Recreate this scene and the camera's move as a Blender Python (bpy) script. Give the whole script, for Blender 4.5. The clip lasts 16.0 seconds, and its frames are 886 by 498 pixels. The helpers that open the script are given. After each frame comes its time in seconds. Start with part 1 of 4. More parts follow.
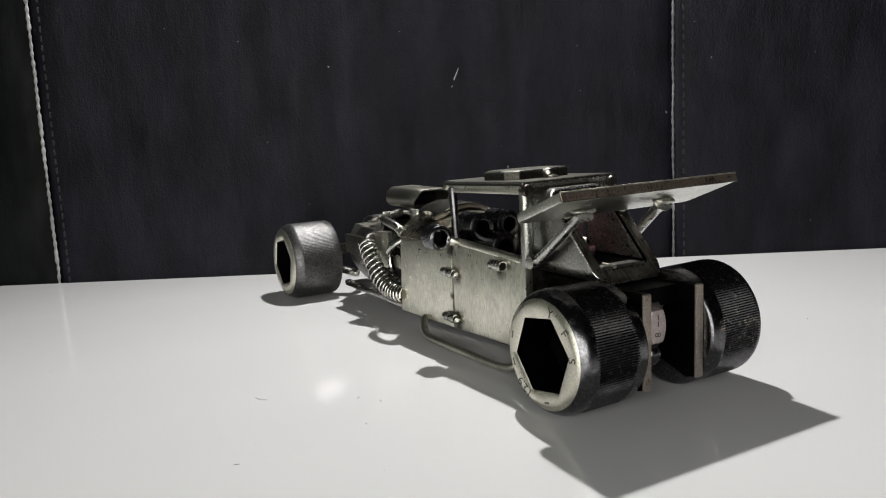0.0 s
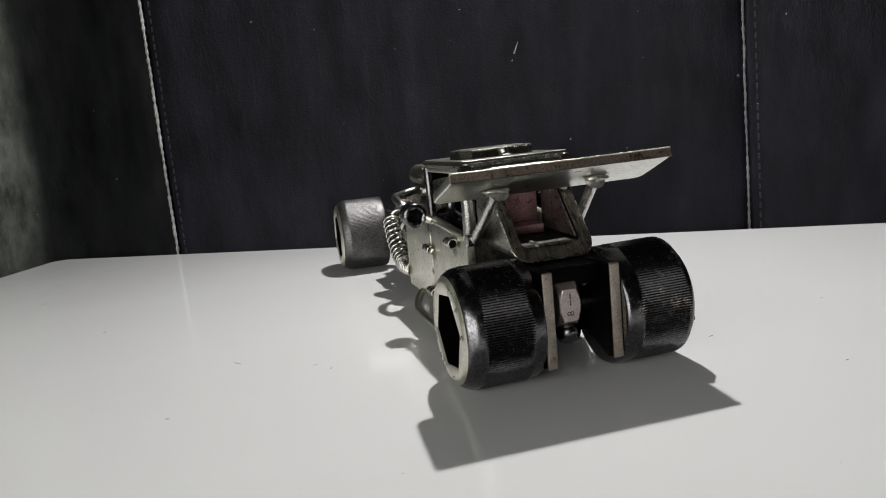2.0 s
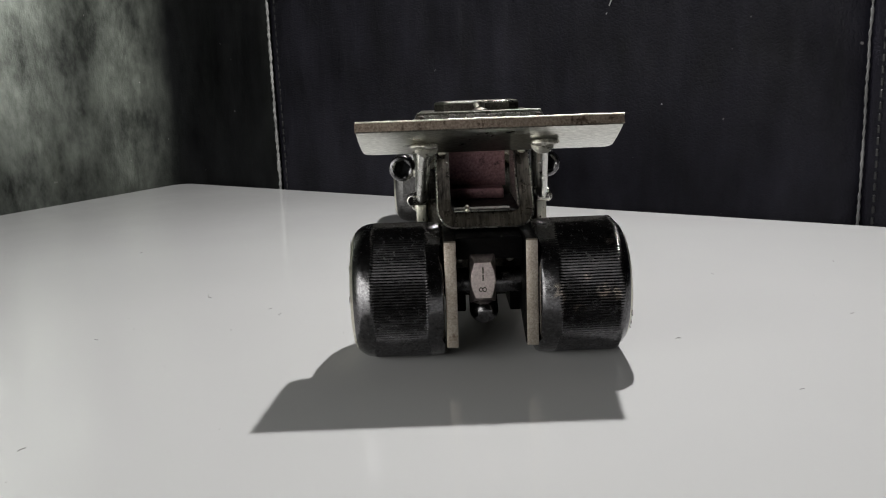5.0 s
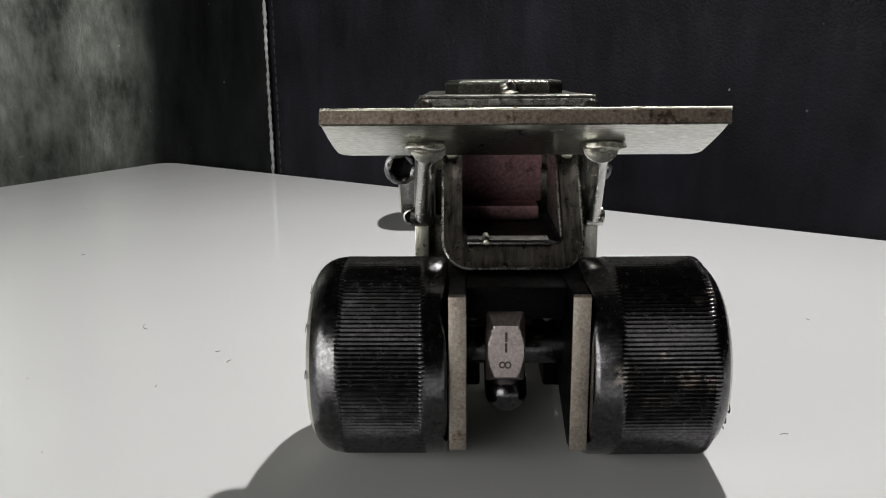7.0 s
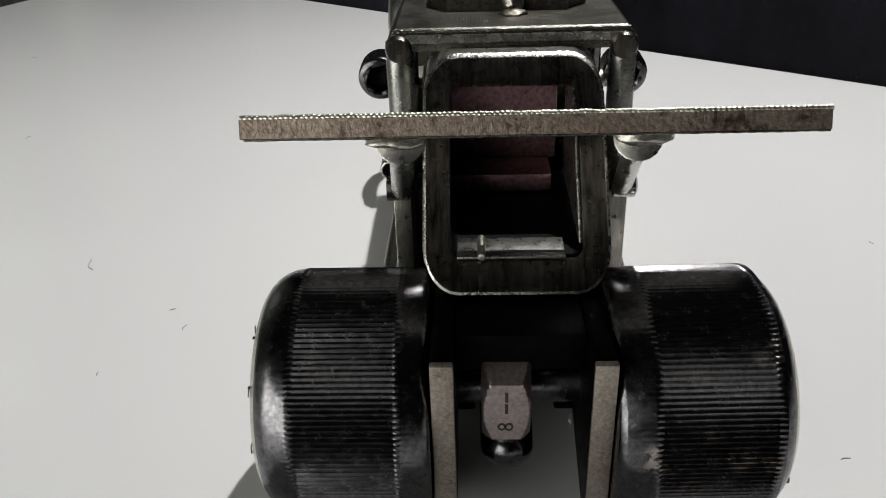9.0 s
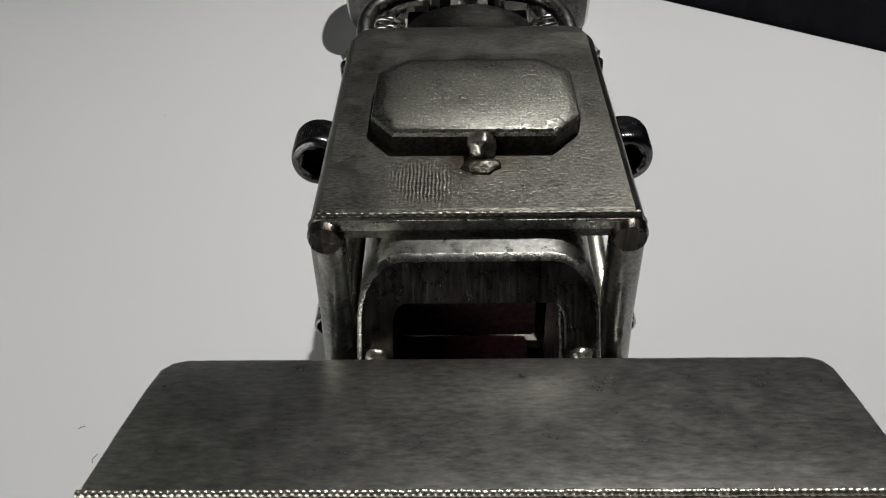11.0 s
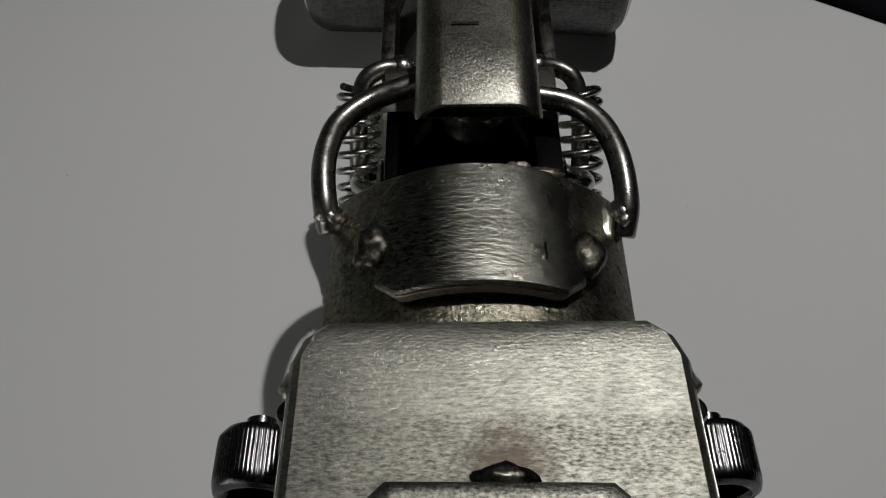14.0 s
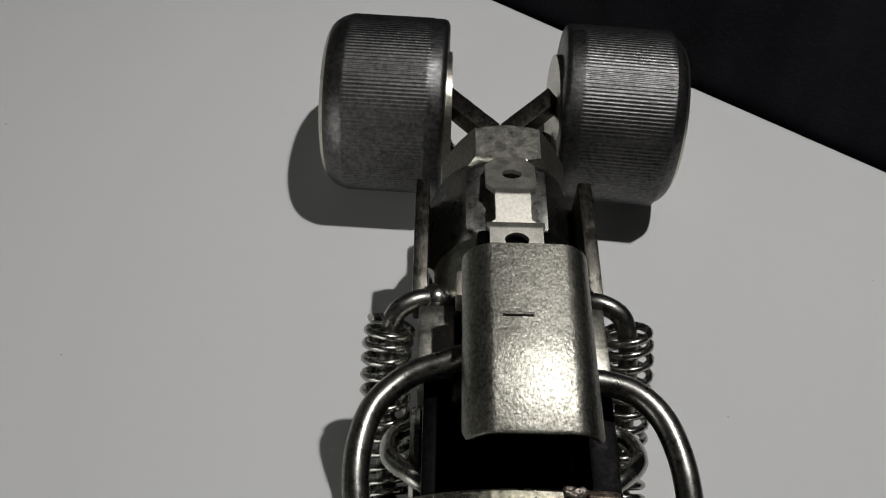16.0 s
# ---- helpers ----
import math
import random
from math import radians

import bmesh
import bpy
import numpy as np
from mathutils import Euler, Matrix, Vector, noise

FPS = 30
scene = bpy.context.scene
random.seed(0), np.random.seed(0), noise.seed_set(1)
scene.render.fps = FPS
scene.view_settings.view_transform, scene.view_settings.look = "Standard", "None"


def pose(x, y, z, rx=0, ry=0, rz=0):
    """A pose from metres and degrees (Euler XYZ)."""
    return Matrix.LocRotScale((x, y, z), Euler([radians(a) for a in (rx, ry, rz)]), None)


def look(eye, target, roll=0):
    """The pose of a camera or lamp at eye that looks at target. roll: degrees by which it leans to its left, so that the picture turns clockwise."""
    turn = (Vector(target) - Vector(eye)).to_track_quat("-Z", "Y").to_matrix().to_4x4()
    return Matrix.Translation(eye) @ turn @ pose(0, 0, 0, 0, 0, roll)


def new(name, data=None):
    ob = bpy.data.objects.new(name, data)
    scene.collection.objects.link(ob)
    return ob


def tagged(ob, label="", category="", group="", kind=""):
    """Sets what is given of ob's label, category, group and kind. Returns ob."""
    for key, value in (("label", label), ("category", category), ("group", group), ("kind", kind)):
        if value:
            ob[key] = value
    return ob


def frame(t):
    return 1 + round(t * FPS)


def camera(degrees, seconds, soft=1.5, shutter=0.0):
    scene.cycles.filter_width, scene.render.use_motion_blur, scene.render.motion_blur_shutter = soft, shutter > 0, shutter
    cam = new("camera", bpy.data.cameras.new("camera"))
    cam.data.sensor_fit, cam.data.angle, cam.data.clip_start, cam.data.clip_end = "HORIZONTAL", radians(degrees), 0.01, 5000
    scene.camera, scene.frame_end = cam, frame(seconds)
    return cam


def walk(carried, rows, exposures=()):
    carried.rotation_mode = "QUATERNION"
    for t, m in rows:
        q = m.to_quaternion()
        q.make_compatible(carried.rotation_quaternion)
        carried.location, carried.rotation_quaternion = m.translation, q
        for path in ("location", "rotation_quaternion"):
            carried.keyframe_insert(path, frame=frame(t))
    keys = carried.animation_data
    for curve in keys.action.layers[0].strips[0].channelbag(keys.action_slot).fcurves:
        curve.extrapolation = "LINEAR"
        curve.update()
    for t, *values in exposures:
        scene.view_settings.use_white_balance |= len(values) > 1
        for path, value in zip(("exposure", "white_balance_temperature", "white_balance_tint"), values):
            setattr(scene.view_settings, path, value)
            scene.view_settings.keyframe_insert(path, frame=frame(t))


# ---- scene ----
cam = camera(54.62, 16.0, 1.1)
PATH = [
    (0, (-0.14557, -0.15174, 0.07191), (-0.06938, -0.02484, 0.04758), -2.70),
    (0.5, (-0.12956, -0.16168, 0.07103), (-0.06560, -0.02798, 0.04791), -3.14),
    (1, (-0.11244, -0.17102, 0.07260), (-0.05487, -0.03457, 0.04877), -4.50),
    (1.5, (-0.09879, -0.18020, 0.07246), (-0.04857, -0.04117, 0.04701), -5.65),
    (2, (-0.08172, -0.19047, 0.07142), (-0.04233, -0.04833, 0.04413), -5.58),
    (2.5, (-0.06280, -0.19911, 0.07002), (-0.03533, -0.05442, 0.04153), -4.81),
    (3, (-0.04552, -0.20600, 0.06879), (-0.02863, -0.05990, 0.03928), -4.20),
    (3.5, (-0.03289, -0.20748, 0.06640), (-0.02490, -0.06082, 0.03595), -2.87),
    (4, (-0.01923, -0.19898, 0.06701), (-0.01615, -0.05237, 0.03542), -2.18),
    (4.2, (-0.01589, -0.19806, 0.06658), (-0.01448, -0.05142, 0.03506), -2.64),
    (6.5, (-0.00788, -0.13793, 0.06226), (-0.01043, 0.00822, 0.02860), -0.66),
    (7, (-0.00810, -0.12380, 0.06217), (-0.01108, 0.02176, 0.02606), -0.43),
    (7.5, (-0.00903, -0.10853, 0.06461), (-0.01413, 0.03310, 0.01587), -0.87),
    (8, (-0.00813, -0.09927, 0.07012), (-0.01385, 0.03859, 0.01129), -1.89),
    (10.3, (-0.00209, -0.05449, 0.09628), (-0.00593, 0.06525, 0.00602), -1.26),
    (10.5, (-0.00283, -0.04939, 0.09822), (-0.00570, 0.06890, 0.00603), -1.07),
    (11, (-0.00154, -0.03741, 0.10161), (-0.00464, 0.07586, 0.00333), -1.55),
    (11.5, (-0.00327, -0.02575, 0.10372), (-0.00352, 0.08405, 0.00153), -0.69),
    (12, (-0.00505, -0.01418, 0.10526), (-0.00609, 0.09271, 0.00003), -1.29),
    (12.5, (-0.00554, -0.00385, 0.10604), (-0.00706, 0.10131, -0.00091), -1.32),
    (13, (-0.00444, 0.00585, 0.10754), (-0.00632, 0.10747, -0.00277), -1.79),
    (13.5, (-0.00385, 0.01786, 0.10855), (-0.00487, 0.11297, -0.00735), -1.04),
    (14, (-0.00331, 0.03005, 0.10880), (-0.00395, 0.11868, -0.01214), -0.83),
    (14.5, (-0.00340, 0.04012, 0.11324), (-0.00382, 0.12480, -0.01047), -0.78),
    (15, (-0.00644, 0.05092, 0.11648), (-0.00613, 0.13246, -0.00941), 0.26),
    (15.5, (-0.00714, 0.06086, 0.11825), (-0.00626, 0.14152, -0.00818), 1.31),
    (16, (-0.01022, 0.06349, 0.12048), (-0.00794, 0.14942, -0.00238), 2.68),
]
EXPOSURES = [(0, 0.69), (2, 0.58), (4, 0.41), (7, 0.44), (8.2, 0.32), (10.4, 0.07), (11.2, -0.27), (11.6, -0.40), (12.0, -0.60), (12.5, -0.93), (13.5, -1.02), (14.0, -1.20), (14.5, -1.16), (15.0, -1.03), (16, -0.73)]
walk(cam, [(t, look(eye, target, roll)) for t, eye, target, roll in PATH], EXPOSURES)
# ======== place
# ---------------------------------------------------------------- light
world = bpy.data.worlds.new("room_dark")
scene.world = world
world.use_nodes = True
world.node_tree.nodes["Background"].inputs[0].default_value = (0.9, 0.92, 1.0, 1)
world.node_tree.nodes["Background"].inputs[1].default_value = 0.0


def lamp(name, kind, power, m, color=(1, 1, 1), **extra):
    data = bpy.data.lights.new(name, kind)
    data.energy, data.color = power, color
    ob = new(name, data)
    ob.matrix_world = m
    return ob, data


# small bright torch clipped over the leather back, in front of the car and to its right
torch, torch_data = lamp("torch_light", "POINT", 3.4, pose(0.062, 0.163, 0.302), (1.0, 0.988, 0.972))
torch_data.shadow_soft_size = 0.0035
# added soft fill beyond the sofa back, for bounced light; no lamp known there
back_fill, back_fill_data = lamp("fill_light", "AREA", 0.8, look((0.40, 0.64, 1.15), (0.0, 0.05, 0.0)), (0.98, 1.0, 0.99))
back_fill_data.shape, back_fill_data.size, back_fill_data.size_y = "RECTANGLE", 0.9, 0.7

# unseen low fill from the other side, added to brighten the car's flank
side_fill_ob, side_fill_data = lamp("fill_light", "AREA", 8.8, look((-0.85, -0.62, 0.25), (0.0, 0.05, 0.02)), (1.0, 0.995, 0.955))
side_fill_data.shape, side_fill_data.size, side_fill_data.size_y = "RECTANGLE", 1.5, 0.55

# ---------------------------------------------------------------- materials


class Nodes:
    def __init__(self, name):
        self.mat = bpy.data.materials.new(name)
        self.mat.use_nodes = True
        self.tree = self.mat.node_tree
        self.bsdf = self.tree.nodes["Principled BSDF"]

    def add(self, kind, **values):
        n = self.tree.nodes.new(kind)
        for k, v in values.items():
            n.inputs[k].default_value = v
        return n

    def link(self, a, b):
        self.tree.links.new(a, b)

    def coords(self, scale=(1, 1, 1)):
        tc = self.add("ShaderNodeTexCoord")
        mp = self.add("ShaderNodeMapping")
        mp.inputs["Scale"].default_value = scale
        self.link(tc.outputs["Object"], mp.inputs["Vector"])
        return mp.outputs["Vector"]

    def noise(self, vec, scale, detail=4.0, rough=0.55):
        n = self.add("ShaderNodeTexNoise", Scale=scale, Detail=detail, Roughness=rough)
        self.link(vec, n.inputs["Vector"])
        return n.outputs["Fac"]

    def ramp(self, fac, stops):
        r = self.add("ShaderNodeValToRGB")
        el = r.color_ramp.elements
        while len(el) < len(stops):
            el.new(0.5)
        for e, (p, c) in zip(el, stops):
            e.position, e.color = p, (*c, 1) if len(c) == 3 else c
        self.link(fac, r.inputs["Fac"])
        return r.outputs["Color"]

    def span(self, fac, a, b, lo, hi):
        m = self.add("ShaderNodeMapRange")
        for k, v in (("From Min", a), ("From Max", b), ("To Min", lo), ("To Max", hi)):
            m.inputs[k].default_value = v
        self.link(fac, m.inputs["Value"])
        return m.outputs["Result"]

    def mix(self, fac, a, b):
        m = self.add("ShaderNodeMix")
        m.data_type = "RGBA"
        for sock, v in ((m.inputs["Factor"], fac), (m.inputs["A"], a), (m.inputs["B"], b)):
            if isinstance(v, (tuple, float, int)):
                sock.default_value = (*v, 1) if isinstance(v, tuple) and len(v) == 3 else v
            else:
                self.link(v, sock)
        return m.outputs["Result"]

    def bump(self, height, strength, distance, after=None):
        b = self.add("ShaderNodeBump", Strength=strength, Distance=distance)
        self.link(height, b.inputs["Height"])
        if after is not None:
            self.link(after, b.inputs["Normal"])
        return b.outputs["Normal"]

    def done(self, color=None, rough=None, metal=0.0, normal=None, **more):
        s = self.bsdf.inputs
        for key, v in (("Base Color", color), ("Roughness", rough), ("Normal", normal)):
            if v is None:
                continue
            if isinstance(v, (tuple, float, int)):
                s[key].default_value = (*v, 1) if isinstance(v, tuple) and len(v) == 3 else v
            else:
                self.link(v, s[key])
        s["Metallic"].default_value = metal
        for key, v in more.items():
            s[key.replace("_", " ")].default_value = v
        return self.mat


def metal(name, dark, light, rough_lo, rough_hi, grain=(1, 1, 1), grain_scale=3000, pit=0.00004, stain=None, stain_at=0.62, patch=120, metallic=1.0, marks=False, scuffs=(), burns=(), dents=0.0):
    """Bare steel: faint clouds, directional grinding marks, small pits and stains."""
    n = Nodes(name)
    v, g = n.coords(), n.coords(grain)
    cloud, fine, mid = n.noise(v, patch, 5, 0.6), n.noise(g, grain_scale, 3, 0.65), n.noise(v, patch * 6, 4, 0.65)
    tone = n.add("ShaderNodeMath")
    tone.operation = "ADD"
    n.link(n.span(cloud, 0.3, 0.7, 0.0, 0.4), tone.inputs[0])
    n.link(n.span(fine, 0.3, 0.7, -0.1, 0.6), tone.inputs[1])
    color = n.ramp(tone.outputs[0], [(0.0, dark), (0.9, light)])
    if stain:
        color = n.mix(n.span(n.noise(v, patch * 2.3, 7, 0.72), stain_at, stain_at + 0.08, 0.0, 0.8), color, stain)
    rough = n.span(mid, 0.3, 0.7, rough_lo, rough_hi)
    pits = n.noise(v, grain_scale * 0.8, 5, 0.7)
    normal = n.bump(fine, 0.6, pit)
    normal = n.bump(pits, 0.5, pit, normal)
    if dents:
        normal = n.bump(n.noise(v, 620, 3, 0.5), 0.6, dents, normal)
    for place, size in scuffs:
        # rubbed bare spots
        gap = n.add("ShaderNodeVectorMath")
        gap.operation = "DISTANCE"
        gap.inputs[1].default_value = place
        n.link(v, gap.inputs[0])
        spot = n.add("ShaderNodeMath")
        spot.operation = "MULTIPLY"
        n.link(n.span(gap.outputs["Value"], size * 0.4, size, 1.0, 0.0), spot.inputs[0])
        n.link(n.span(n.noise(v, 700, 4, 0.7), 0.46, 0.56, 0.0, 1.0), spot.inputs[1])
        color = n.mix(spot.outputs[0], color, (0.42, 0.37, 0.33))
    for place, size in burns:
        # dark scale round a weld
        gap = n.add("ShaderNodeVectorMath")
        gap.operation = "DISTANCE"
        gap.inputs[1].default_value = place
        n.link(v, gap.inputs[0])
        near = n.add("ShaderNodeMath")
        near.operation = "MULTIPLY_ADD"
        n.link(n.noise(v, 900, 4, 0.7), near.inputs[0])
        near.inputs[1].default_value = -size * 1.4
        n.link(gap.outputs["Value"], near.inputs[2])
        color = n.mix(n.span(near.outputs[0], -size * 0.35, size * 0.3, 0.9, 0.0), color, (0.045, 0.036, 0.028))
    if marks:
        # file marks across one patch, brown heat tint round the weld
        xyz = n.add("ShaderNodeSeparateXYZ")
        n.link(v, xyz.inputs[0])
        wave = n.add("ShaderNodeTexWave", Scale=860.0, Distortion=2.5, Detail=2.0)
        n.link(v, wave.inputs["Vector"])
        def inside(sock, a, b):
            up, dn = n.span(sock, a - 0.0008, a + 0.0008, 0, 1), n.span(sock, b - 0.0008, b + 0.0008, 1, 0)
            m = n.add("ShaderNodeMath")
            m.operation = "MULTIPLY"
            n.link(up, m.inputs[0])
            n.link(dn, m.inputs[1])
            return m.outputs[0]
        both_in = n.add("ShaderNodeMath")
        both_in.operation = "MULTIPLY"
        n.link(inside(xyz.outputs[0], -0.0085, -0.0028), both_in.inputs[0])
        n.link(inside(xyz.outputs[1], 0.0262, 0.0328), both_in.inputs[1])
        grooves = n.add("ShaderNodeMath")
        grooves.operation = "MULTIPLY"
        n.link(wave.outputs["Fac"], grooves.inputs[0])
        worn = n.add("ShaderNodeMath")
        worn.operation = "MULTIPLY"
        n.link(both_in.outputs[0], worn.inputs[0])
        n.link(n.span(n.noise(v, 330, 3, 0.6), 0.38, 0.62, 0.0, 1.0), worn.inputs[1])
        n.link(worn.outputs[0], grooves.inputs[1])
        normal = n.bump(grooves.outputs[0], 0.6, 0.00005, normal)
        gap = n.add("ShaderNodeVectorMath")
        gap.operation = "DISTANCE"
        gap.inputs[1].default_value = (0.0008, 0.034, 0.0525)
        n.link(v, gap.inputs[0])
        strip = n.span(xyz.outputs[1], 0.0569, 0.0577, 0.0, 0.30)
        color = n.mix(strip, color, n.ramp(n.noise(n.coords((0.12, 1, 1)), 3800, 3, 0.6), [(0.3, (0.14, 0.138, 0.12)), (0.7, (0.42, 0.413, 0.365))]))
        ring = n.span(gap.outputs["Value"], 0.0018, 0.0052, 0.4, 0.0)
        color = n.mix(ring, color, (0.10, 0.062, 0.036))
    return n.done(color, rough, metallic, normal)


MAT = {}
MAT["steel"] = metal("brushed_steel", (0.26, 0.256, 0.235), (0.62, 0.61, 0.56), 0.20, 0.34, (1, 0.2, 1), 3600, 0.00006, (0.10, 0.085, 0.07), 0.74)
MAT["roof"] = metal("roof_steel", (0.028, 0.0273, 0.0224), (0.27, 0.263, 0.227), 0.28, 0.38, (0.4, 1, 1), 4300, 0.00006, (0.025, 0.022, 0.018), 0.72, 50, marks=True, burns=[((0.0008, 0.0535, 0.0510), 0.0042), ((0.0, 0.0335, 0.0522), 0.0034)])
BURNS = [((s * 0.0162, y, z), r) for s in (-1, 1) for y, z, r in ((0.0572, 0.0236, 0.0032), (0.0572, 0.0098, 0.0036), (0.0345, 0.0284, 0.0030), (0.0600, 0.0170, 0.0014), (0.0598, 0.0310, 0.0030), (0.0240, 0.0100, 0.0030))]
MAT["steel_door"] = metal("ground_steel_door", (0.46, 0.447, 0.375), (0.84, 0.818, 0.705), 0.25, 0.40, (1, 1, 0.16), 2600, 0.00006, (0.28, 0.24, 0.17), 0.66, burns=BURNS)
MAT["cast"] = metal("sandblasted_steel", (0.025, 0.0245, 0.02), (0.48, 0.47, 0.41), 0.26, 0.33, (0.85, 1, 1), 3800, 0.00010, None, 0.70, 25)
MAT["sparkle"] = metal("coarse_cast_face", (0.03, 0.03, 0.026), (0.60, 0.59, 0.53), 0.22, 0.42, (1, 1, 1), 2000, 0.00026, (0.015, 0.015, 0.014), 0.56)
MAT["scoop"] = metal("bead_blasted_tube", (0.08, 0.078, 0.066), (0.37, 0.36, 0.31), 0.31, 0.42, (1, 0.7, 1), 3200, 0.00005, (0.05, 0.046, 0.04), 0.74, 25, dents=0.00012)
MAT["bonnet_plate"] = metal("dull_brushed_plate", (0.012, 0.0117, 0.0098), (0.35, 0.342, 0.296), 0.22, 0.28, (0.25, 1, 1), 2600, 0.00015, None, 0.66, 60)
MAT["bonnet"] = metal("olive_brown_scaled_steel", (0.05, 0.0465, 0.035), (0.38, 0.357, 0.275), 0.24, 0.36, (1, 1, 1), 1900, 0.00018, (0.014, 0.011, 0.008), 0.58, 80)
MAT["smooth"] = metal("drawn_rod_steel", (0.26, 0.255, 0.236), (0.52, 0.51, 0.47), 0.18, 0.30, (1, 1, 1), 2200, 0.00002, (0.08, 0.07, 0.06), 0.66)
MAT["pipe"] = metal("dark_rod_steel", (0.13, 0.128, 0.117), (0.33, 0.322, 0.297), 0.24, 0.38, (1, 1, 1), 2200, 0.00002, (0.04, 0.036, 0.03), 0.66)
MAT["tube"] = metal("grey_green_tube_steel", (0.15, 0.15, 0.138), (0.36, 0.357, 0.33), 0.24, 0.38, (1, 1, 1), 2200, 0.00003, (0.06, 0.055, 0.045), 0.68)
MAT["strut"] = metal("polished_rod_steel", (0.34, 0.335, 0.32), (0.56, 0.55, 0.52), 0.24, 0.36, (1, 1, 1), 2200, 0.00003, (0.10, 0.09, 0.08), 0.70)
MAT["tarnish"] = metal("tarnished_steel", (0.030, 0.028, 0.024), (0.17, 0.16, 0.138), 0.26, 0.44, (1, 0.3, 1), 2800, 0.00006, (0.02, 0.015, 0.012), 0.56)
MAT["cut"] = metal("sawn_steel_face", (0.008, 0.0068, 0.006), (0.17, 0.152, 0.134), 0.24, 0.36, (1, 0.12, 0.12), 1500, 0.00010, (0.010, 0.008, 0.007), 0.62)
MAT["wing"] = metal("polished_wing_steel", (0.28, 0.277, 0.252), (0.68, 0.675, 0.62), 0.265, 0.33, (0.4, 1, 1), 1800, 0.000008, None, 0.7, 40)
MAT["edge_wing"] = metal("brown_sawn_edge", (0.12, 0.09, 0.07), (0.40, 0.33, 0.27), 0.42, 0.6, (1, 0.3, 1), 1700, 0.00012, (0.05, 0.032, 0.022), 0.56)
# near-black steel: deep shade between and inside parts is put into it
MAT["shade_black"] = metal("shade_black_steel", (0.002, 0.002, 0.0022), (0.008, 0.0075, 0.0075), 0.4, 0.6, (1, 1, 1), 2000, 0.00003, None, 0.72, 130)
MAT["black"] = metal("black_oxide_steel", (0.055, 0.0535, 0.057), (0.175, 0.171, 0.177), 0.16, 0.30, (1, 1, 1), 1400, 0.00002, (0.07, 0.065, 0.06), 0.76, 130)
MAT["black_scuffed"] = metal("scuffed_black_oxide_steel", (0.055, 0.0535, 0.057), (0.175, 0.171, 0.177), 0.16, 0.30, (1, 1, 1), 1400, 0.00002, (0.08, 0.075, 0.07), 0.74, 130, 1.0,
                             scuffs=[((-0.0160, -0.0148, 0.0028), 0.0016), ((-0.0160, -0.0149, 0.0008), 0.0016), ((-0.0068, -0.0146, 0.0018), 0.0020), ((-0.0042, -0.0147, 0.0012), 0.0016), ((-0.0118, -0.0149, -0.0018), 0.0016),
                                     ((-0.0036, -0.0090, 0.0118), 0.0022), ((-0.0100, -0.0140, 0.0050), 0.0010)])
MAT["grey_oxide"] = metal("worn_oxide_steel", (0.05, 0.049, 0.0495), (0.16, 0.157, 0.155), 0.38, 0.54, (1, 1, 1), 1400, 0.00002, (0.03, 0.028, 0.026), 0.64, 130)
# shade down in sockets and holes is put into this near-black
MAT["socket"] = metal("shaded_socket_steel", (0.003, 0.003, 0.0035), (0.012, 0.012, 0.0125), 0.4, 0.55, (1, 1, 1), 2000, 0.00003, None, 0.7, 130)
MAT["face"] = metal("worn_bare_face", (0.46, 0.44, 0.37), (0.76, 0.73, 0.63), 0.26, 0.42, (1, 1, 1), 2200, 0.00008, (0.20, 0.16, 0.11), 0.62)
MAT["nut"] = metal("bare_nut_steel", (0.27, 0.263, 0.225), (0.62, 0.60, 0.525), 0.27, 0.42, (1, 1, 1), 2000, 0.00006, (0.10, 0.084, 0.064), 0.64)
MAT["edge"] = metal("cut_plate_edge", (0.24, 0.20, 0.17), (0.50, 0.45, 0.39), 0.4, 0.6, (1, 0.3, 1), 2600, 0.0001, (0.13, 0.08, 0.05), 0.6)
MAT["weld"] = metal("weld_metal", (0.22, 0.21, 0.185), (0.68, 0.66, 0.59), 0.24, 0.42, (1, 1, 1), 1500, 0.00008, (0.12, 0.08, 0.05), 0.60, 300)
MAT["weld_dark"] = metal("scaled_weld_metal", (0.03, 0.028, 0.023), (0.15, 0.14, 0.115), 0.30, 0.48, (1, 1, 1), 1500, 0.00012, (0.02, 0.016, 0.012), 0.54, 300)
MAT["rust"] = metal("purple_heat_tint", (0.13, 0.07, 0.08), (0.34, 0.20, 0.215), 0.34, 0.52, (1, 1, 1), 1700, 0.00006, (0.035, 0.022, 0.024), 0.60)
# pinkish light falling on the bolt head is put into this colour
MAT["pink_steel"] = metal("rosy_lit_steel", (0.34, 0.29, 0.28), (0.62, 0.54, 0.52), 0.36, 0.5, (1, 1, 1), 2000, 0.00006, (0.14, 0.11, 0.10), 0.66)
MAT["bright"] = metal("bright_zinc", (0.52, 0.50, 0.44), (0.80, 0.77, 0.69), 0.38, 0.52, (1, 1, 1), 3000, 0.00003, (0.2, 0.16, 0.11), 0.66)


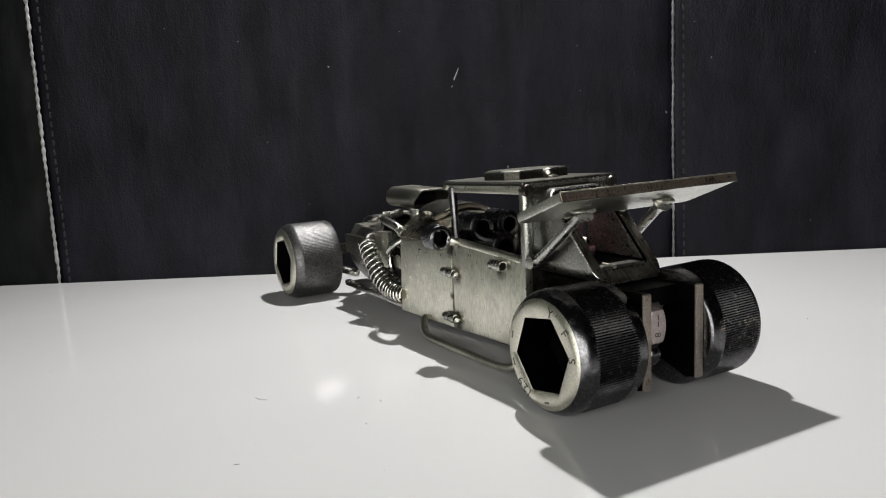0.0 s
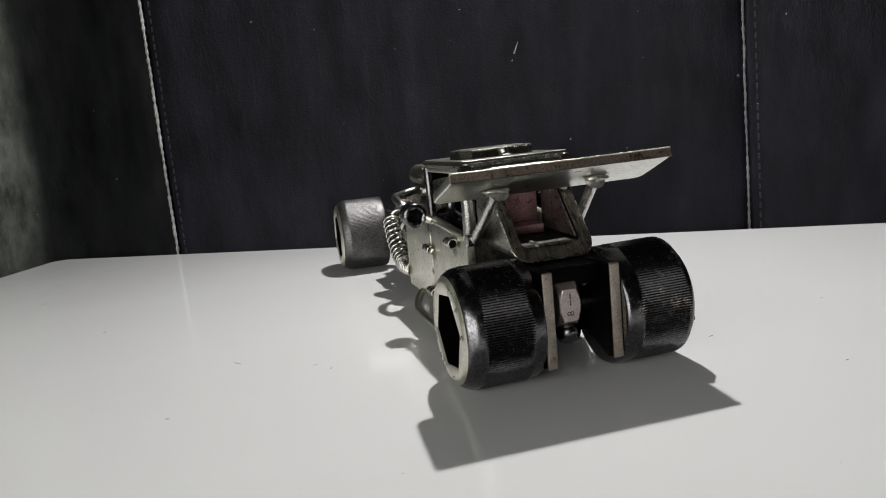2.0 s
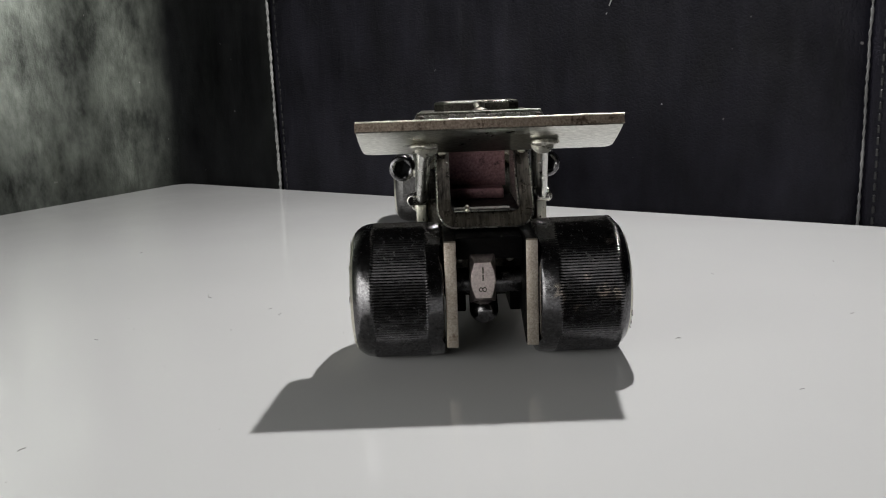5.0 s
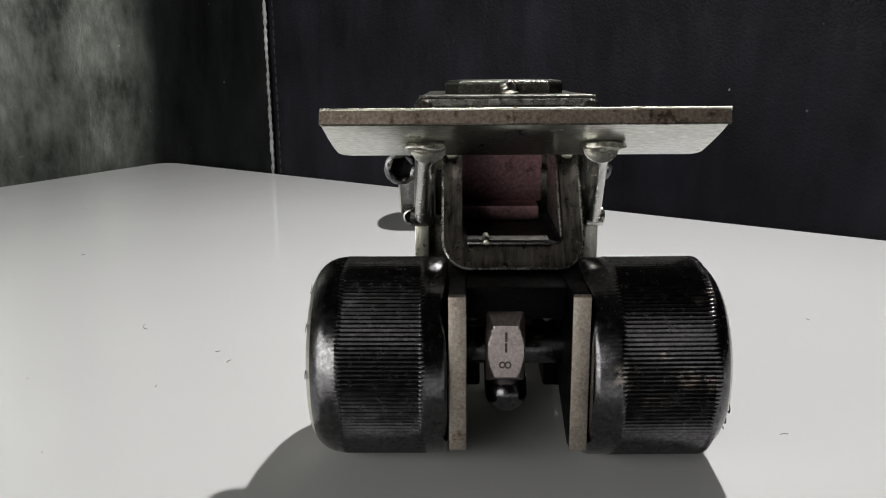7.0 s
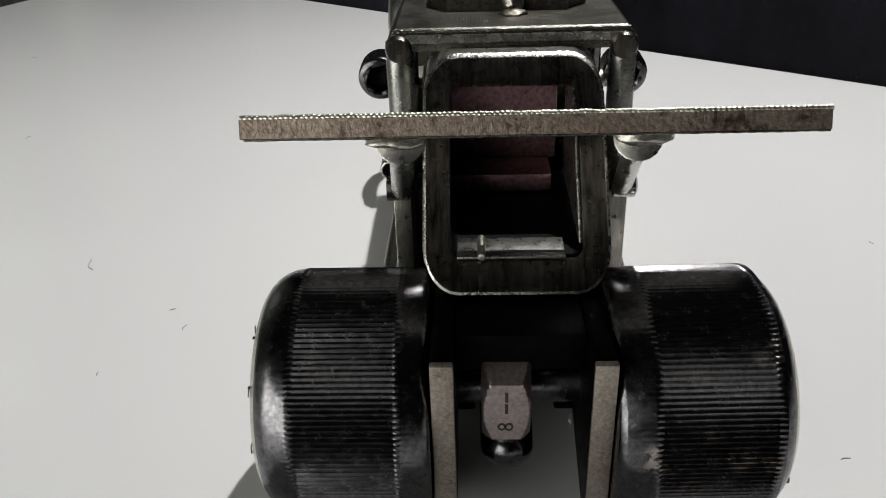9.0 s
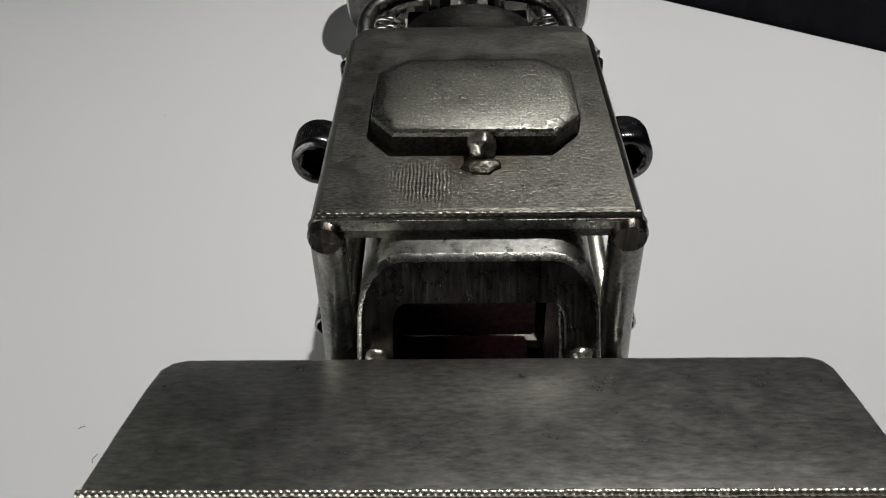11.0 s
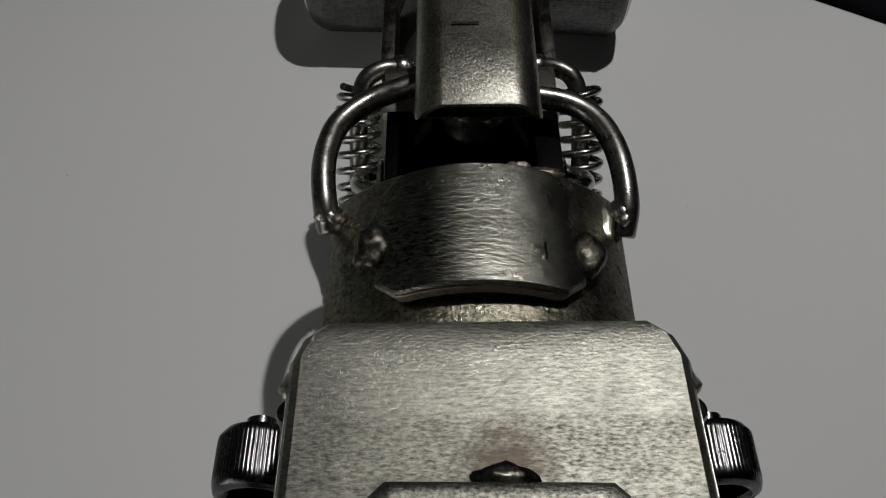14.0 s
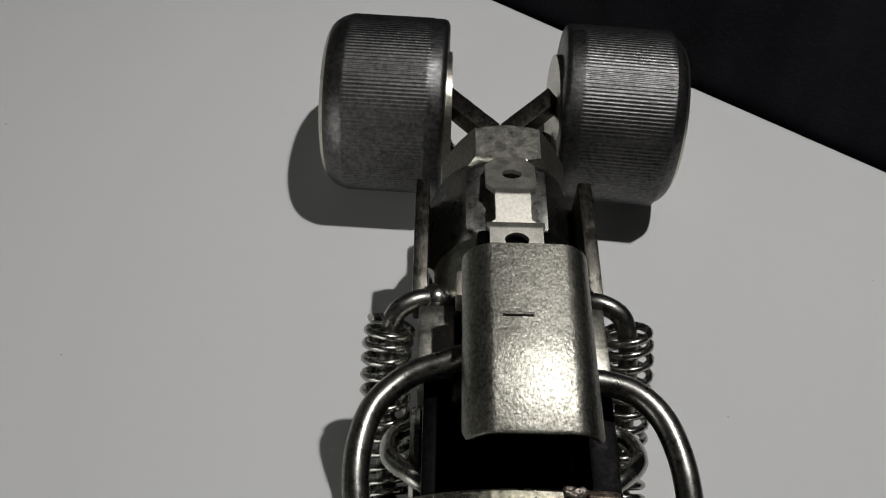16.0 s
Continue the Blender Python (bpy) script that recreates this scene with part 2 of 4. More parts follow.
def white_top():
    n = Nodes("white_gloss_lacquer")
    v = n.coords()
    cloud, fine = n.noise(v, 3.0, 4, 0.5), n.noise(v, 260, 4, 0.6)
    color = n.ramp(cloud, [(0.3, (0.71, 0.71, 0.71)), (0.7, (0.77, 0.77, 0.77))])
    dust = n.span(n.noise(v, 420, 2, 0.5), 0.80, 0.84, 0.0, 0.6)
    color = n.mix(dust, color, (0.33, 0.31, 0.29))
    smear = n.span(n.noise(v, 26, 6, 0.65), 0.35, 0.7, 0.05, 0.11)
    return n.done(color, smear, 0.0, n.bump(fine, 0.05, 0.00001), Specular_IOR_Level=0.5)


def leather(name, dark, light, rough_lo=0.42, rough_hi=0.64, spec=0.4, crease=0.35, streaks=85, tint=(1, 1, 1), ior=1.5, worn=None, pebbles=0.35):
    n = Nodes(name)
    v = n.coords()
    vor = n.add("ShaderNodeTexVoronoi", Scale=620.0)
    n.link(v, vor.inputs["Vector"])
    vor.feature = "DISTANCE_TO_EDGE"
    pebble = n.span(vor.outputs["Distance"], 0.0, 0.25, 0.0, 1.0)
    wrinkle, broad = n.noise(n.coords((1, 1, 0.3)), 75, 6, 0.7), n.noise(n.coords((1, 1, 0.5)), 22, 5, 0.6)
    color = n.ramp(n.noise(n.coords((1, 1, 0.4)), 60, 5, 0.6), [(0.3, dark), (0.72, light)])
    lint = n.span(n.noise(v, 330, 1.5, 0.5), 0.78, 0.81, 0.0, 0.6)
    color = n.mix(lint, color, (0.22, 0.21, 0.21))
    rough = n.span(n.noise(n.coords((1, 1, 0.3)), streaks, 6, 0.7), 0.3, 0.7, rough_lo, rough_hi)
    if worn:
        # the torch's glow on the corner: extra gloss put in by place along x
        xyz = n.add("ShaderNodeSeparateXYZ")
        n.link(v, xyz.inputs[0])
        sheen_fade = n.add("ShaderNodeMath")
        sheen_fade.operation = "MULTIPLY"
        n.link(n.span(xyz.outputs[0], worn[0], worn[1], 0.015, spec), sheen_fade.inputs[0])
        n.link(n.span(n.noise(n.coords((1, 1, 0.45)), 48, 6, 0.68), 0.36, 0.64, 0.25, 1.3), sheen_fade.inputs[1])
        n.link(sheen_fade.outputs[0], n.bsdf.inputs["Specular IOR Level"])
    normal = n.bump(broad, 0.25, 0.003)
    normal = n.bump(wrinkle, crease, 0.0012, normal)
    normal = n.bump(pebble, pebbles, 0.00022, normal)
    return n.done(color, rough, 0.0, normal, Specular_IOR_Level=spec, Specular_Tint=(*tint, 1), IOR=ior)


MAT["table"] = white_top()
MAT["leather"] = leather("black_grained_leather", (0.0026, 0.0025, 0.0042), (0.0135, 0.0129, 0.0190), 0.38, 0.68, 0.09, 0.8)
# shinier copy of the leather, tuned to hold the torch's glow
MAT["leather_sheen"] = leather("sheen_corner_leather", (0.0025, 0.0027, 0.0030), (0.0100, 0.0102, 0.0112), 0.38, 0.60, 1.0, 0.45, 60, (0.92, 1.0, 0.88), 2.25, (-0.307, -0.388), 0.11)
# one piping in two tones: light on the left seam is in the colour
MAT["piping"] = leather("lit_grey_piping", (0.08, 0.08, 0.08), (0.32, 0.32, 0.31))
MAT["piping_dark"] = leather("dark_grey_piping", (0.04, 0.04, 0.042), (0.17, 0.17, 0.17))
MAT["thread"] = leather("black_thread", (0.006, 0.006, 0.007), (0.012, 0.012, 0.013))


def plain(name, a, b, rough, scale=8.0):
    n = Nodes(name)
    v = n.coords()
    return n.done(n.ramp(n.noise(v, scale, 5, 0.6), [(0.3, a), (0.7, b)]), rough, 0.0, n.bump(n.noise(v, scale * 40, 3), 0.1, 0.0005))


MAT["dust"] = plain("grey_dust", (0.20, 0.19, 0.185), (0.34, 0.33, 0.32), 0.9, 300)
MAT["fleck"] = plain("pale_scratch", (0.18, 0.18, 0.18), (0.32, 0.32, 0.32), 0.7, 300)
MAT["wall"] = plain("dim_wall_paint", (0.055, 0.053, 0.055), (0.075, 0.072, 0.074), 0.8)
MAT["floor"] = plain("dark_wood_floor", (0.07, 0.05, 0.035), (0.12, 0.085, 0.06), 0.5, 14)

# ---------------------------------------------------------------- shape helpers, in millimetres
MM = 0.001


def part(name, bm, material, parent=None, label="", smooth=35):
    """Links a bmesh, given in millimetres, as one mesh object."""
    bmesh.ops.recalc_face_normals(bm, faces=bm.faces[:])
    bmesh.ops.scale(bm, vec=(MM, MM, MM), verts=bm.verts[:])
    me = bpy.data.meshes.new(name)
    limit = radians(smooth)
    for e in bm.edges:
        e.smooth = not (len(e.link_faces) == 2 and e.calc_face_angle(0.0) > limit)
    for f in bm.faces:
        f.smooth = True
    bm.to_mesh(me)
    bm.free()
    me.materials.append(material)
    ob = new(name, me)
    if parent is not None:
        ob.parent = parent
    if label:
        ob["label"] = label
    return ob


def bevel(bm, width, segments=2, angle=25):
    es = [e for e in bm.edges if len(e.link_faces) == 2 and e.calc_face_angle(0.0) > radians(angle)]
    if es and width > 0:
        bmesh.ops.bevel(bm, geom=es, offset=width, segments=segments, profile=0.6, affect="EDGES", clamp_overlap=True)
    return bm


def box(x0, x1, y0, y1, z0, z1, width=0.3, segments=2, bm=None):
    own = bmesh.new()
    vs = bmesh.ops.create_cube(own, size=1.0)["verts"]
    for v in vs:
        v.co = Vector((x0 + (v.co.x + 0.5) * (x1 - x0), y0 + (v.co.y + 0.5) * (y1 - y0), z0 + (v.co.z + 0.5) * (z1 - z0)))
    bevel(own, width, segments)
    return join(bm, own)


def join(bm, own):
    if bm is None:
        return own
    me = bpy.data.meshes.new("tmp")
    own.to_mesh(me)
    own.free()
    bm.from_mesh(me)
    bpy.data.meshes.remove(me)
    return bm


AXIS = {"x": lambda a, b, c: Vector((a, b, c)), "y": lambda a, b, c: Vector((b, a, c)), "z": lambda a, b, c: Vector((b, c, a))}


def prism(outline, axis, a0, a1, width=0.3, segments=2, bm=None):
    """A plate: the outline (pairs across the axis) pushed from a0 to a1."""
    own = bmesh.new()
    put = AXIS[axis]
    lo = [own.verts.new(put(a0, p, q)) for p, q in outline]
    hi = [own.verts.new(put(a1, p, q)) for p, q in outline]
    own.faces.new(lo)
    own.faces.new(hi[::-1])
    for i in range(len(lo)):
        j = (i + 1) % len(lo)
        own.faces.new((lo[i], hi[i], hi[j], lo[j]))
    bmesh.ops.recalc_face_normals(own, faces=own.faces[:])
    bevel(own, width, segments)
    return join(bm, own)


def rings(axis, center, loops, count, closed=False, bm=None, caps=(True, True)):
    """Turned shape: loops of (place along the axis, radius or function of the angle)."""
    own = bmesh.new()
    put = AXIS[axis]
    c = Vector(center)
    made = []
    for a, r in loops:
        row = []
        for k in range(count):
            th = 2 * math.pi * k / count
            rad = r(th) if callable(r) else r
            row.append(own.verts.new(c + put(a, rad * math.cos(th), rad * math.sin(th))))
        made.append(row)
    for one, two in zip(made, made[1:]):
        for k in range(count):
            j = (k + 1) % count
            own.faces.new((one[k], one[j], two[j], two[k]))
    if closed:
        for k in range(count):
            j = (k + 1) % count
            own.faces.new((made[-1][k], made[-1][j], made[0][j], made[0][k]))
    else:
        if caps[0]:
            own.faces.new(made[0])
        if caps[1]:
            own.faces.new(made[-1][::-1])
    return join(bm, own)


def smooth_path(points, steps=8):
    """A Catmull-Rom line through the points."""
    ps = [Vector(p) for p in points]
    ps = [2 * ps[0] - ps[1]] + ps + [2 * ps[-1] - ps[-2]]
    out = []
    for i in range(1, len(ps) - 2):
        a, b, c, d = ps[i - 1 : i + 3]
        for s in range(steps):
            t = s / steps
            out.append(0.5 * (2 * b + (c - a) * t + (2 * a - 5 * b + 4 * c - d) * t * t + (3 * b - a - 3 * c + d) * t ** 3))
    out.append(ps[-2].copy())
    return out


def frames_along(path):
    tang = [(path[min(i + 1, len(path) - 1)] - path[max(i - 1, 0)]).normalized() for i in range(len(path))]
    up = Vector((0, 0, 1)) if abs(tang[0].z) < 0.9 else Vector((0, 1, 0))
    u = tang[0].cross(up).normalized()
    res = []
    for i, t in enumerate(tang):
        u = (u - t * u.dot(t)).normalized()
        res.append((path[i], u, t.cross(u)))
    return res


def tube(path, radius, count=14, bm=None, tip=0.35, flat=1.0):
    """A round rod along a path, with slightly rounded ends."""
    own = bmesh.new()
    rows = []
    fr = frames_along(path)
    lens = [0.0]
    for a, b in zip(path, path[1:]):
        lens.append(lens[-1] + (b - a).length)
    for (p, u, w), l in zip(fr, lens):
        r = radius(l / lens[-1]) if callable(radius) else radius
        rows.append([own.verts.new(p + r * (u * math.cos(2 * math.pi * k / count) + flat * w * math.sin(2 * math.pi * k / count))) for k in range(count)])
    for one, two in zip(rows, rows[1:]):
        for k in range(count):
            j = (k + 1) % count
            own.faces.new((one[k], one[j], two[j], two[k]))
    for row in (rows[0], rows[-1][::-1]):
        f = own.faces.new(row)
        if tip:
            bmesh.ops.bevel(own, geom=list(f.edges), offset=tip, segments=2, profile=0.5, affect="EDGES")
    return join(bm, own)


def coil(path, big, wire, turns, per_turn=16, count=7, bm=None):
    """A wire wound round a path."""
    fr = frames_along(path)
    n = turns * per_turn
    line = []
    for i in range(n + 1):
        s = i / n * (len(fr) - 1)
        k = min(int(s), len(fr) - 2)
        t = s - k
        p = fr[k][0].lerp(fr[k + 1][0], t)
        u = fr[k][1].lerp(fr[k + 1][1], t)
        w = fr[k][2].lerp(fr[k + 1][2], t)
        th = 2 * math.pi * i / per_turn
        line.append(p + big * (u * math.cos(th) + w * math.sin(th)))
    return tube(line, wire, count, bm, 0)


def blob(center, size, seed=0, lump=0.22, detail=3, bm=None):
    """A lump of weld metal."""
    own = bmesh.new()
    bmesh.ops.create_icosphere(own, subdivisions=detail, radius=1.0)
    off = Vector((seed * 3.1, seed * 1.7, seed * 2.3))
    for v in own.verts:
        k = 1 + lump * noise.noise(v.co * 1.7 + off) + 0.5 * lump * noise.noise(v.co * 4.1 + off)
        v.co = Vector(center) + Vector((v.co.x * size[0], v.co.y * size[1], v.co.z * size[2])) * k
    return join(bm, own)


def hexed(flats, turn=0.0):
    """Radius of a hexagon, by the angle."""
    def r(th):
        a = (th - turn) % (math.pi / 3) - math.pi / 6
        return flats / 2 / math.cos(a)
    return r


def thing(name, label, category, group="", kind=""):
    ob = new(name)
    ob.empty_display_size = 0.01
    return tagged(ob, label, category, group, kind)


def words(text, size, deep=0.06):
    """A mesh of raised or sunk letters, in millimetres, centred."""
    cu = bpy.data.curves.new("letters", "FONT")
    cu.body, cu.size, cu.extrude, cu.align_x, cu.align_y = text, size, deep, "CENTER", "CENTER"
    cu.resolution_u = 3
    tmp = new("letters", cu)
    me = bpy.data.meshes.new_from_object(tmp.evaluated_get(bpy.context.evaluated_depsgraph_get()))
    bpy.data.objects.remove(tmp)
    bm = bmesh.new()
    bm.from_mesh(me)
    bpy.data.meshes.remove(me)
    return bm


# ---------------------------------------------------------------- the room
# the table and the leather seats stand at a slant to the car
SLANT = pose(0, 0, 0, 0, 0, -32.33)
BACK, LEFT = 182.2, -305.0  # table's back and side edge, along its own axes


def placed(ob):
    ob.matrix_world = SLANT
    return ob


def room():
    def slab(name, x0, x1, y0, y1, z0, z1, mat, label, cat):
        ob = part(name, box(x0, x1, y0, y1, z0, z1, 0), mat)
        placed(ob)
        tagged(ob, label, cat, kind="structure")
    slab("floor", -1400, 1900, -2200, 900, -740, -720, MAT["floor"], "dark wooden floor of a dim room", "floor")
    slab("ceiling", -1400, 1900, -2200, 900, 1800, 1830, MAT["wall"], "plain dim grey ceiling of the room", "ceiling")
    slab("wall_north", -1400, 1900, 900, 940, -720, 1800, MAT["wall"], "plain dim grey wall behind the seat", "wall")
    slab("wall_south", -1400, 1900, -2240, -2200, -720, 1800, MAT["wall"], "plain dim grey wall of the room", "wall")
    slab("wall_west", -1440, -1400, -2200, 900, -720, 1800, MAT["wall"], "plain dim grey wall of the room", "wall")
    slab("wall_east", 1900, 1940, -2200, 900, -720, 1800, MAT["wall"], "plain dim grey wall of the room", "wall")


room()


def table():
    t = placed(thing("table", "glossy white lacquered table top with a rounded corner", "table"))
    x0, x1, y0, y1, r = LEFT, 900.0, -560.0, BACK, 10.0
    outline = []
    for cx, cy, a in ((x1 - r, y1 - r, 0), (x0 + r, y1 - r, 90), (x0 + r, y0 + r, 180), (x1 - r, y0 + r, 270)):
        for k in range(7):
            th = radians(a + 15 * k)
            outline.append((cx + r * math.cos(th), cy + r * math.sin(th)))
    part("table_top", prism(outline, "z", -24.0, 0.0, 1.6, 3), MAT["table"], t, smooth=50)
    for sx in (x0 + 60, x1 - 60):
        for sy in (y0 + 60, y1 - 60):
            part("leg", box(sx - 25, sx + 25, sy - 25, sy + 25, -720, -24.2, 3), MAT["table"], t)
    return t


table()


def padded(w, h, depth=26.0, dip=2.6, bulge=0.0, nx=36, nz=24):
    """An upholstered panel, w wide along x from 0, h high from 0, its face towards -y, drawn in at the sides."""
    bm = bmesh.new()
    grid = []
    for i in range(nx + 1):
        col = []
        u = i / nx
        x = w * u
        side = min(x, w - x)
        for k in range(nz + 1):
            v = k / nz
            edge = dip * math.exp(-side / 5.0)
            y = edge - bulge * math.sin(math.pi * u) * 0.5 + 0.6 * noise.noise(Vector((x / 45, h * v / 60, w)))
            if v > 0.96:
                y += 20 * (v - 0.96) / 0.04
            col.append(bm.verts.new((x, y, h * v)))
        grid.append(col)
    for a, b in zip(grid, grid[1:]):
        for k in range(nz):
            bm.faces.new((a[k], b[k], b[k + 1], a[k + 1]))
    rim = [grid[i][0] for i in range(nx + 1)] + grid[nx][1:] + [grid[i][nz] for i in range(nx - 1, -1, -1)] + [grid[0][k] for k in range(nz - 1, 0, -1)]
    back = [bm.verts.new((v.co.x, depth, v.co.z)) for v in rim]
    for i in range(len(rim)):
        j = (i + 1) % len(rim)
        bm.faces.new((rim[i], rim[j], back[j], back[i]))
    bm.faces.new(back[::-1])
    return bm


def upholstered(t, seams, z0, z1, m, first=False):
    """Leather panels between seams; piping on each seam, a stitch line beside it."""
    made = []
    for a, b in zip(seams, seams[1:]):
        n = max(16, int((b - a) / 2.2))
        bm = padded(b - a - 0.6, z1 - z0, nx=min(n, 150), nz=48)
        bmesh.ops.translate(bm, vec=(a + 0.3, 0, z0), verts=bm.verts[:])
        made.append(part("panel", bm, MAT["leather"], t, "black grained leather panel", smooth=70))
    for s in seams[0 if first else 1:-1]:
        thick = 0.85 if s < 0 else 0.6
        zs = np.arange(z0 + 2, z1 - 12, 0.9)
        line = [Vector((s + 0.25 * noise.noise(Vector((z / 9, s, 0))), 0.5 + 0.25 * noise.noise(Vector((s, z / 7, 3))), z)) for z in zs]
        def swell(f):
            return thick * (0.86 + 0.24 * math.sin(f * (zs[-1] - zs[0]) / 3.9 * 2 * math.pi) + 0.35 * noise.noise(Vector((f * 260, s, 9))))
        made.append(part("piping", tube(line, swell, 8), MAT["piping" if s < 0 else "piping_dark"], t, "grey leather piping, light put into its tone" if s < 0 else "dark grey leather piping", smooth=80))
        st = bmesh.new()
        for z in np.arange(z0 + 4, z1 - 14, 4.2):
            box(s + 4.3, s + 5.3, 0.3, 1.4, z, z + 2.7, 0.25, 1, st)
        made.append(tagged(part("stitching", st, MAT["thread"], t, "row of black thread stitches"), kind="stuff"))
    for ob in made:
        ob.matrix_basis = m


def corner_panel(s0, radius, turn, lean, run, z0, z1, depth=28.0):
    """The leather from a seam round the inner corner and along the side, which opens outwards by turn degrees and leans back."""
    line = []
    a = LEFT - 56.0
    for k in range(30):
        f = k / 29
        line.append((s0 + (a + radius - s0) * f, BACK + 1.0 + 4.0 * f * f * (3 - 2 * f), 0.0, 0.0))
    end = 90.0 + turn
    cx, cy = a + radius, BACK + 5.0 - radius
    for k in range(1, 49):
        th = radians(90 + end * k / 48)
        line.append((cx + radius * math.cos(th), cy + radius * math.sin(th), k / 48, 0.0))
    px, py = line[-1][:2]
    dx, dy = -math.sin(radians(turn)), -math.cos(radians(turn))
    for k in range(1, 121):
        line.append((px + dx * run * k / 120, py + dy * run * k / 120, 1.0, 0.0))
    bm = bmesh.new()
    nz = 60
    front = []
    for i, (x, y, blend, _) in enumerate(line):
        col = []
        edge = 2.6 * math.exp(-abs(s0 - x) / 5.0) if blend == 0 else 0.0
        for k in range(nz + 1):
            z = z0 + (z1 - z0) * k / nz
            shift = math.tan(radians(lean)) * max(z, -60.0) * blend
            wave = 0.4 * noise.noise(Vector((i / 7.0, z / 80, 5)))
            col.append(bm.verts.new((x - shift - wave * blend, y + edge + wave * (1 - blend), z)))
        front.append(col)
    for p, q in zip(front, front[1:]):
        for k in range(nz):
            bm.faces.new((p[k], q[k], q[k + 1], p[k + 1]))
    far = []
    for (x, y, blend, _) in line:
        far.append([(x - depth * blend, y + depth * (1 - blend))])
    back = [[bm.verts.new((far[i][0][0] - math.tan(radians(lean)) * max(z, -60.0) * line[i][2], far[i][0][1], z)) for z in (z0, z1)] for i in range(len(line))]
    for i in range(len(line) - 1):
        bm.faces.new((back[i][0], back[i][1], back[i + 1][1], back[i + 1][0]))
        bm.faces.new((front[i][nz], front[i + 1][nz], back[i + 1][1], back[i][1]))
        bm.faces.new((front[i][0], back[i][0], back[i + 1][0], front[i + 1][0]))
    return bm


sofa = placed(thing("corner_sofa", "black grained leather corner sofa with piped vertical seams", "sofa"))
upholstered(sofa, [-230.5, 54.5, 340.0, 625.0, 910.0], -718.0, 420.0, pose(0, (BACK + 1.0) * MM, 0), first=True)
part("corner_panel", corner_panel(-230.8, 80.0, 6.0, 7.0, 620.0, -718.0, 420.0), MAT["leather_sheen"], sofa, "black leather round the sofa corner, torch sheen put into its gloss", smooth=70)


# ---------------------------------------------------------------- the car, welded from screws, nuts, plate and rod
car = thing("model_car", "handmade hot rod model car welded from steel screws, nuts and plate", "model car")


def both(build):
    for side in (-1, 1):
        build(side)


def wheel(center, side, face_turn, tread=(4.6, 16.6), radius=15.0, width=19.8, tilt=0.0, label="knurled black socket screw head as wheel", mat="black", ridge=0.20):
    """A big socket cap screw head lying on its side, the socket outwards. Built with the outer face at x = 0, the body towards -x."""
    n, ridges = 600, 150
    def knurl(depth, groove=0.0):
        def r(th):
            return radius - 0.12 - groove - depth * (0.5 - 0.5 * math.cos(th * ridges)) ** 0.8
        return r
    a, b = tread
    lines = int((b - a - 1.0) / 0.42)
    cells = [(-a - 0.5 - (b - a - 1.0) * i / (2 * lines), knurl(ridge, 0.125 * ridge * (i % 2))) for i in range(2 * lines + 1)]
    loops = [(-0.45, radius * 0.838), (-0.75, radius * 0.872), (-1.3, radius * 0.912), (-2.2, radius * 0.952), (-3.2, radius * 0.978), (-a + 0.3, radius * 0.988),
             (-a, knurl(0.05)), *cells, (-b, knurl(0.05)), (-b - 0.25, radius * 0.985), (-width + 0.9, radius * 0.985),
             (-width + 0.3, radius * 0.965), (-width, radius * 0.92), (-width, radius * 0.3)]
    w = part("wheel", rings("x", (0, 0, 0), loops, n, caps=(False, True)), MAT[mat], car, label, smooth=50)
    hexr = hexed(radius * 1.133, face_turn)
    hexc = hexed(radius * 1.19, face_turn)
    face = [(-0.75, radius * 0.872), (-0.42, radius * 0.842), (-0.1, radius * 0.80), (0.0, radius * 0.775), (0.0, lambda th: min(hexc(th), radius * 0.70)), (-0.35, hexr)]
    part("rim_face", rings("x", (0, 0, 0), face, 216, caps=(False, False)), MAT["face"], w, "worn bare steel screw face", smooth=40)
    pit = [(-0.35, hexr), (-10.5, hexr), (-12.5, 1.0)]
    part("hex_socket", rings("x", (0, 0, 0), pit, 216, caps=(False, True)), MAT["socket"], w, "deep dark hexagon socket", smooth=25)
    return w


def marks(w, radius, letters):
    """Stamped marks round the screw face: (angle, what). Unreadable ones are short bars."""
    for ang, what in letters:
        if what:
            bm = words(what, 3.3, 0.03)
        else:
            bm = box(-0.9, 0.9, -0.22, 0.22, -0.03, 0.03, 0.02, 1)
        th = radians(ang)
        m = Matrix(((0, 0, 1, 0.0), (1, 0, 0, 0), (0, 1, 0, 0), (0, 0, 0, 1)))
        spin = Matrix.Rotation(th, 4, "X")
        bmesh.ops.transform(bm, matrix=spin @ Matrix.Translation((0.02, 0, radius * 0.735)) @ m, verts=bm.verts[:])
        part("stamped_mark", bm, MAT["tarnish"], w, "stamped dark mark")


REAR_R = 15.0
wl = wheel((0, 0, 0), -1, radians(8))
marks(wl, REAR_R, [(-20, "Y"), (-52, "F"), (-84, "S"), (75, ""), (110, ""), (145, "12.9"), (190, "")])
wr = wheel((0, 0, 0), 1, radians(20), tread=(2.6, 15.8), mat="black_scuffed", label="knurled black socket screw head with bare scuffs as wheel")
marks(wr, REAR_R, [(-10, ""), (120, "12.9")])
fl = wheel((0, 0, 0), -1, radians(14), tread=(4.0, 17.0), radius=14.8, mat="grey_oxide", ridge=0.10, label="knurled worn grey socket screw head as wheel")
fr = wheel((0, 0, 0), 1, radians(0), tread=(3.0, 17.0), radius=14.8, mat="grey_oxide", ridge=0.10, label="knurled worn grey socket screw head as wheel")
wl.matrix_basis = pose(-0.0298, 0, 0.015, 0, 0, 180)
wr.matrix_basis = pose(0.0294, 0, 0.015, 0, 0, 1.5)
fl.matrix_basis = pose(-0.0279, 0.1675, 0.0148, 0, 0, 177.5)
